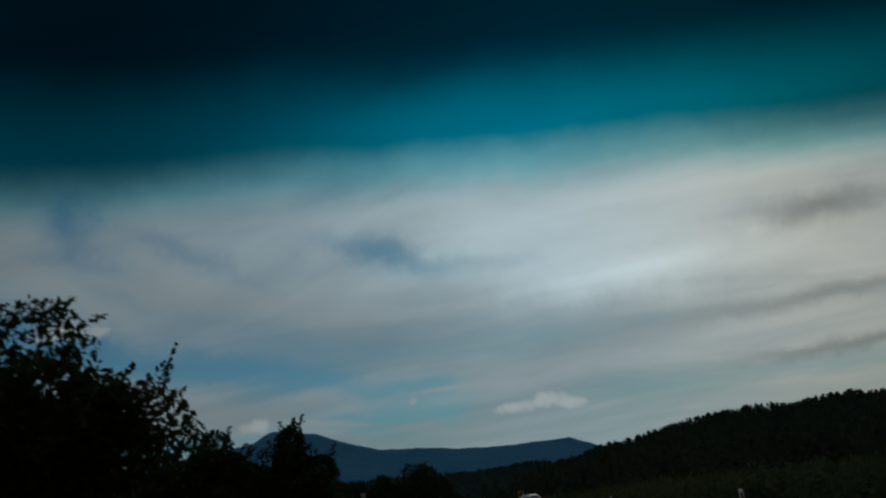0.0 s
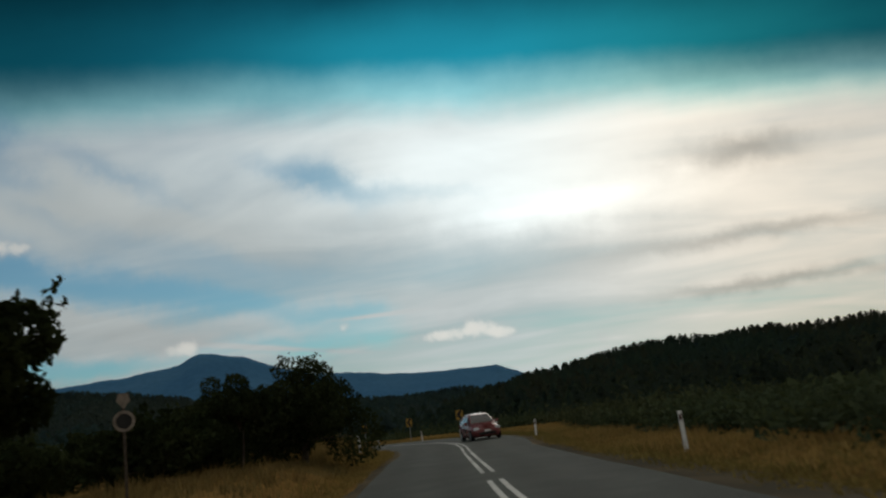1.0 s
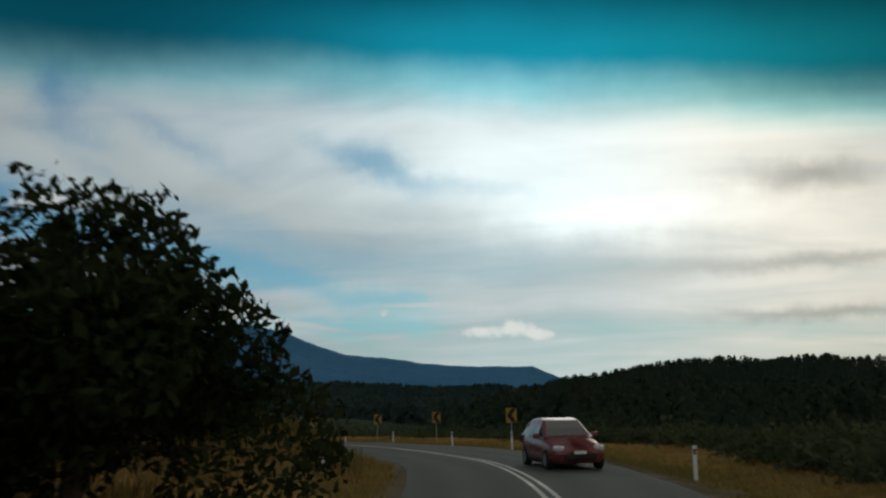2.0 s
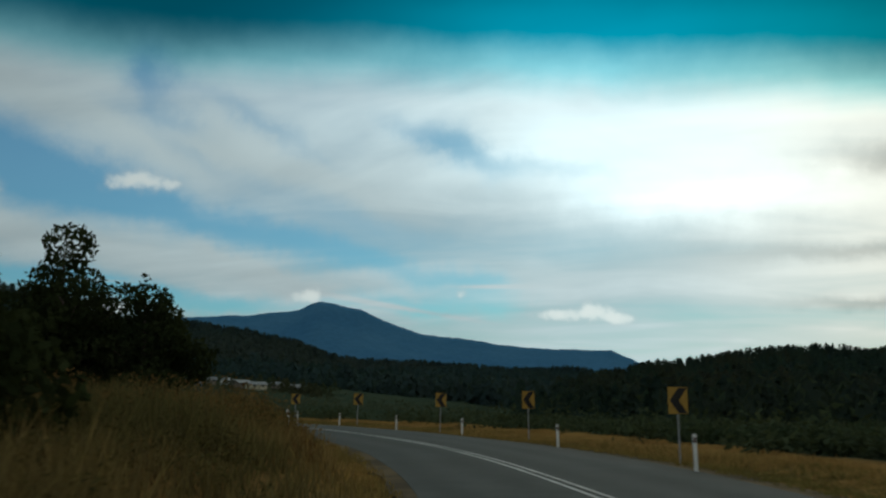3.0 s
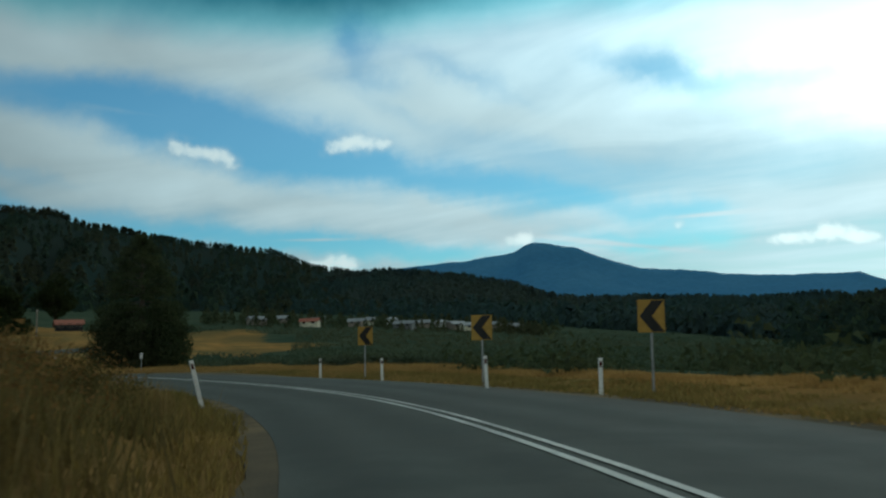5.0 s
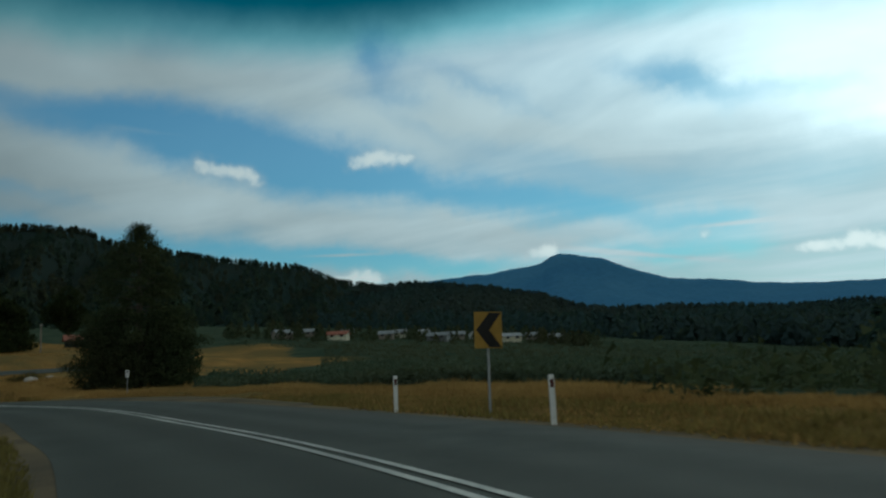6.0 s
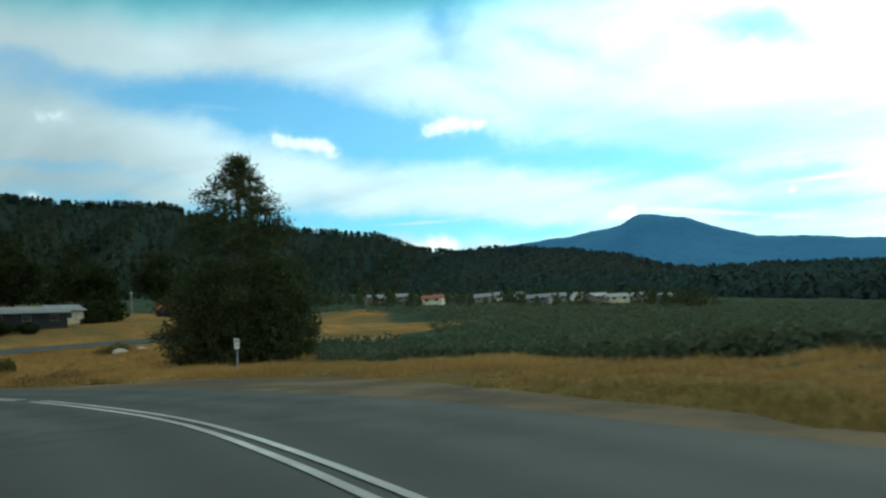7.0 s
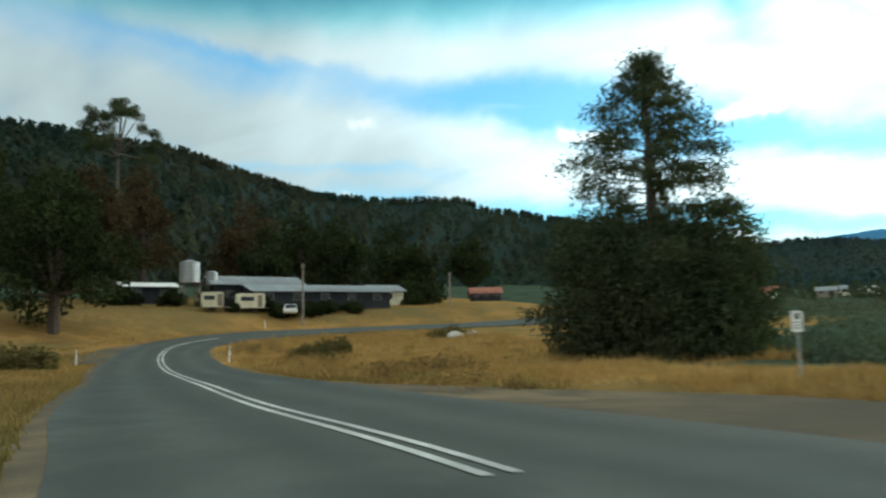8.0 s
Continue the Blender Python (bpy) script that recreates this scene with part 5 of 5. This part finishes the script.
power_pole(on_land(-152.5, 161.3), 7.6, 70, "weathered timber power pole in the paddock")
power_pole(on_land(-165.5, 191), 5.2, 70, "timber pole beside the farm lane")
for i, (x, y, r) in enumerate(((-119.4, 161.5, 0.75), (-126.9, 168.5, 0.8), (-128.5, 167.0, 0.6))):
    b = bmesh.new()
    bmesh.ops.create_icosphere(b, subdivisions=2, radius=r)
    for v in b.verts:
        v.co *= 1 + 0.22 * noise.noise(v.co * 2 + Vector((i * 7, 0, 0)))
        v.co.z *= 0.6
    me = bpy.data.meshes.new("boulder")
    b.to_mesh(me)
    b.free()
    me.materials.append(M["stone"])
    ob = new("boulder", me)
    ob.location = (x, y, float(land(x, y)[0]) + 0.25 * r)
    tagged(ob, "pale rounded boulder lying in the dry grass", "boulder", "boulders in the paddock")

# village roofs across the valley
rng = np.random.default_rng(77)
VILLAGE = [(41.6, 236, 7, "timber"), (39.6, 262, 5, "timber"), (37.3, 240, 8, "pale"), (36.7, 266, 5, "white"), (33.6, 250, 6, "timber"), (32.7, 268, 6, "pale"), (30.9, 282, 5, "white"), (29.4, 240, 9, "roof"), (28.0, 262, 5, "timber"), (26.6, 268, 5, "white"), (25.2, 250, 8, "timber"), (23.9, 246, 9, "pale"), (22.2, 268, 6, "timber"), (20.4, 258, 6, "roof")]
for i, (b_, d_, ln, col) in enumerate(VILLAGE):
    x, y = -47.5 - math.sin(radians(b_)) * d_, 119.0 + math.cos(radians(b_)) * d_
    gable_house("house", on_land(x, y, 0.2), rng.uniform(0, 90), ln * 0.8, 4.0, 1.8, 1.0, col, "redroof" if i == 2 else "roof", "small red-roofed village house across the valley" if i == 2 else "small pale village house across the valley", 2, False, group="village houses")
so = Soup()
b_, d_ = np.radians(rng.uniform(17, 46, 240)), rng.uniform(226, 330, 240)
x, y = -47.5 - np.sin(b_) * d_, 119.0 + np.cos(b_) * d_
crowns(so, np.stack([x, y, land(x, y) - 0.5], 1), rng.uniform(1.8, 6.0, 240), rng, 0.5, 90)
tagged(part("village_trees", so, M["scrub"]), "dark garden trees between the village houses", "trees", kind="stuff")


# ---- the oncoming red hatchback ----
def hatchback(at, turn):
    car = thing("car", at, turn, "dark red five-door hatchback in the oncoming lane", "car")
    # stations from nose (y = -2.1) to tail: half width, sill, belt
    st = [(-2.08, 0.62, 0.34, 0.58), (-1.98, 0.78, 0.22, 0.70), (-1.5, 0.85, 0.18, 0.82), (-0.95, 0.87, 0.18, 0.93), (-0.3, 0.88, 0.18, 0.97), (0.6, 0.88, 0.18, 0.99), (1.4, 0.87, 0.18, 1.02), (1.9, 0.82, 0.24, 1.03), (2.06, 0.68, 0.36, 0.98)]
    so = Soup()
    rows = []
    for y, w, z0, z1 in st:
        half = [(0.0, z0), (w * 0.85, z0), (w * 0.98, z0 + 0.14), (w, (z0 + z1) / 2), (w * 0.96, z1 - 0.1), (w * 0.86, z1), (0.0, z1 + 0.03)]
        rows.append([(-x, y, z) for x, z in reversed(half[1:])] + [(x, y, z) for x, z in half])
    k = len(rows[0])
    faces = []
    for i in range(len(rows) - 1):
        for j in range(k):
            m = (j + 1) % k
            faces.append((i * k + j, i * k + m, (i + 1) * k + m, (i + 1) * k + j))
    faces += [tuple(reversed(range(k))), tuple(range((len(rows) - 1) * k, len(rows) * k))]
    so.add([p for r in rows for p in r], faces)
    part("body", so, M["car"], car, smooth=True)
    cab = [(-1.02, 0.82, 0.94), (-0.66, 0.74, 1.20), (-0.26, 0.65, 1.46), (0.0, 0.635, 1.535), (0.4, 0.63, 1.56), (0.9, 0.63, 1.56), (1.4, 0.64, 1.51), (1.72, 0.67, 1.40), (1.9, 0.73, 1.18), (2.02, 0.78, 1.0)]
    so = Soup()
    rows = [[(-w, y, 0.95), (-w * 0.97, y, max(z - 0.06, 0.96)), (-w * 0.8, y, z + 0.005), (w * 0.8, y, z + 0.005), (w * 0.97, y, max(z - 0.06, 0.96)), (w, y, 0.95)] for y, w, z in cab]
    faces = []
    for i in range(len(rows) - 1):
        for j in range(5):
            faces.append((i * 6 + j, i * 6 + j + 1, (i + 1) * 6 + j + 1, (i + 1) * 6 + j))
    so.add([p for r in rows for p in r], faces)
    part("roof", so, M["car"], car, smooth=True)
    so = Soup()
    so.add([(-0.70, -0.97, 0.985), (0.70, -0.97, 0.985), (0.60, -0.64, 1.225), (-0.60, -0.64, 1.225), (0.53, -0.29, 1.455), (-0.53, -0.29, 1.455)], [(0, 1, 2, 3), (3, 2, 4, 5)])
    ws = part("windscreen", so, M["glass"], car)
    ws.location = (0, -0.012, 0.02)
    for sx_ in (-1, 1):
        for y0, y1, z1 in ((-0.62, 0.28, 1.36), (0.36, 1.1, 1.36), (1.18, 1.6, 1.28)):
            so = Soup()
            b0, b1 = sx_ * 0.885, sx_ * 0.66
            so.add([(b0, y0, 1.02), (b0, y1, 1.02), (b1, y1 - 0.02, z1), (b1, min(y0 + (0.42 if y0 < -0.5 else 0.02), y1 - 0.05), z1)], [(0, 1, 2, 3)] if sx_ > 0 else [(3, 2, 1, 0)])
            part("side_window", so, M["glass"], car)
        so = Soup()
        box(so, (min(sx_ * 0.86, sx_ * 1.05), -0.72, 0.96), (max(sx_ * 0.86, sx_ * 1.05), -0.56, 1.1), 0.03)
        part("wing_mirror", so, M["car"], car)
        so = Soup()
        box(so, (min(sx_ * 0.46, sx_ * 0.78), -2.06, 0.56), (max(sx_ * 0.46, sx_ * 0.78), -1.78, 0.74), 0.05)
        part("headlight", so, M["lamp"], car)
        so = Soup()
        box(so, (min(sx_ * 0.6, sx_ * 0.84), 1.88, 0.75), (max(sx_ * 0.6, sx_ * 0.84), 2.05, 1.02), 0.03)
        part("tail_light", so, M["red_reflector"], car)
        for y in (-1.32, 1.25):
            so = Soup()
            tube(so, [(sx_ * 0.70, y, 0.31), (sx_ * 0.72, y, 0.31), (sx_ * 0.88, y, 0.31), (sx_ * 0.9, y, 0.31)], [0.28, 0.31, 0.31, 0.28], 24)
            wheel = part("wheel", so, M["tyre"], car)
            so = Soup()
            tube(so, [(sx_ * 0.89, y, 0.31), (sx_ * 0.905, y, 0.31)], [0.2, 0.18], 18)
            part("rim", so, M["steel"], wheel)
    so = Soup()
    box(so, (-0.5, -2.12, 0.32), (0.5, -2.06, 0.46), 0.02)
    part("grille", so, M["black"], car)
    so = Soup()
    box(so, (-0.19, -2.135, 0.48), (0.19, -2.10, 0.58), 0.006)
    part("number_plate", so, M["white"], car, "plain pale number plate")
    return car


hatchback((-4.95, 69.6, 0.10), 15)


def ute(at, turn):
    """A parked pale utility with a short cab and a tray."""
    u = thing("parked_ute", at, turn, "pale silver utility truck parked by the farmhouse", "car")
    so = Soup()
    box(so, (-0.85, -2.3, 0.45), (0.85, -0.9, 1.0), 0.12)
    part("bonnet", so, M["white"], u)
    so = Soup()
    so.add([(-0.82, -1.2, 0.95), (0.82, -1.2, 0.95), (0.82, 0.5, 0.95), (-0.82, 0.5, 0.95), (-0.66, -0.6, 1.6), (0.66, -0.6, 1.6), (0.66, 0.4, 1.6), (-0.66, 0.4, 1.6)], [(0, 1, 5, 4), (1, 2, 6, 5), (2, 3, 7, 6), (3, 0, 4, 7), (4, 5, 6, 7)])
    cab = part("cab", so, M["white"], u)
    so = Soup()
    so.add([(-0.68, -1.13, 1.03), (0.68, -1.13, 1.03), (0.58, -0.68, 1.54), (-0.58, -0.68, 1.54)], [(0, 1, 2, 3)])
    w = part("windscreen", so, M["glass"], cab)
    w.location = (0, -0.02, 0.02)
    so = Soup()
    box(so, (-0.88, -0.9, 0.45), (0.88, 2.3, 0.98), 0.05)
    part("tray", so, M["white"], u)
    for sx_ in (-1, 1):
        for y in (-1.6, 1.4):
            so = Soup()
            tube(so, [(sx_ * 0.68, y, 0.35), (sx_ * 0.9, y, 0.35)], [0.35, 0.35], 18)
            part("wheel", so, M["tyre"], u)
    return u


ute(on_land(-156.0, 161.0), 70)


def ring_sign(at, turn):
    """A round sign with a pale rim, and a small plate over it."""
    ob = thing("round_sign", at, turn, "round dark roadside sign with a pale rim on a post", "road sign")
    so = Soup()
    tube(so, [(0, 0.03, -0.3), (0, 0.03, 2.2)], [0.03, 0.03], 8)
    part("post", so, M["bark"], ob)
    so = Soup()
    tube(so, [(0, 0.0, 1.72), (0, -0.01, 1.72)], [0.21, 0.21], 28)
    part("disc", so, M["black"], ob)
    so = Soup()
    ring = [(math.cos(k * math.pi / 14), math.sin(k * math.pi / 14)) for k in range(28)]
    v = [(c * r, y, 1.72 + q * r) for r, y in ((0.15, -0.012), (0.21, -0.012), (0.21, -0.02), (0.15, -0.02)) for c, q in ring]
    so.add(v, [(a * 28 + k, a * 28 + (k + 1) % 28, b * 28 + (k + 1) % 28, b * 28 + k) for a, b in ((0, 1), (1, 2), (2, 3), (3, 0)) for k in range(28)])
    part("rim", so, M["timber"], ob, "pale rim")
    so = Soup()
    d = [(0, -0.16), (0.13, 0.0), (0.09, 0.15), (-0.09, 0.15), (-0.13, 0.0)]
    so.add([(x, y, 2.12 + z) for y in (-0.012, 0.0) for x, z in d], [(0, 1, 2, 3, 4), (9, 8, 7, 6, 5)] + [(k, k + 5, (k + 1) % 5 + 5, (k + 1) % 5) for k in range(5)])
    part("top_plate", so, M["timber"], ob)
    return ob


ring_sign(on_land(-10.55, 37.3), facing(-10.55, 37.3, 16))
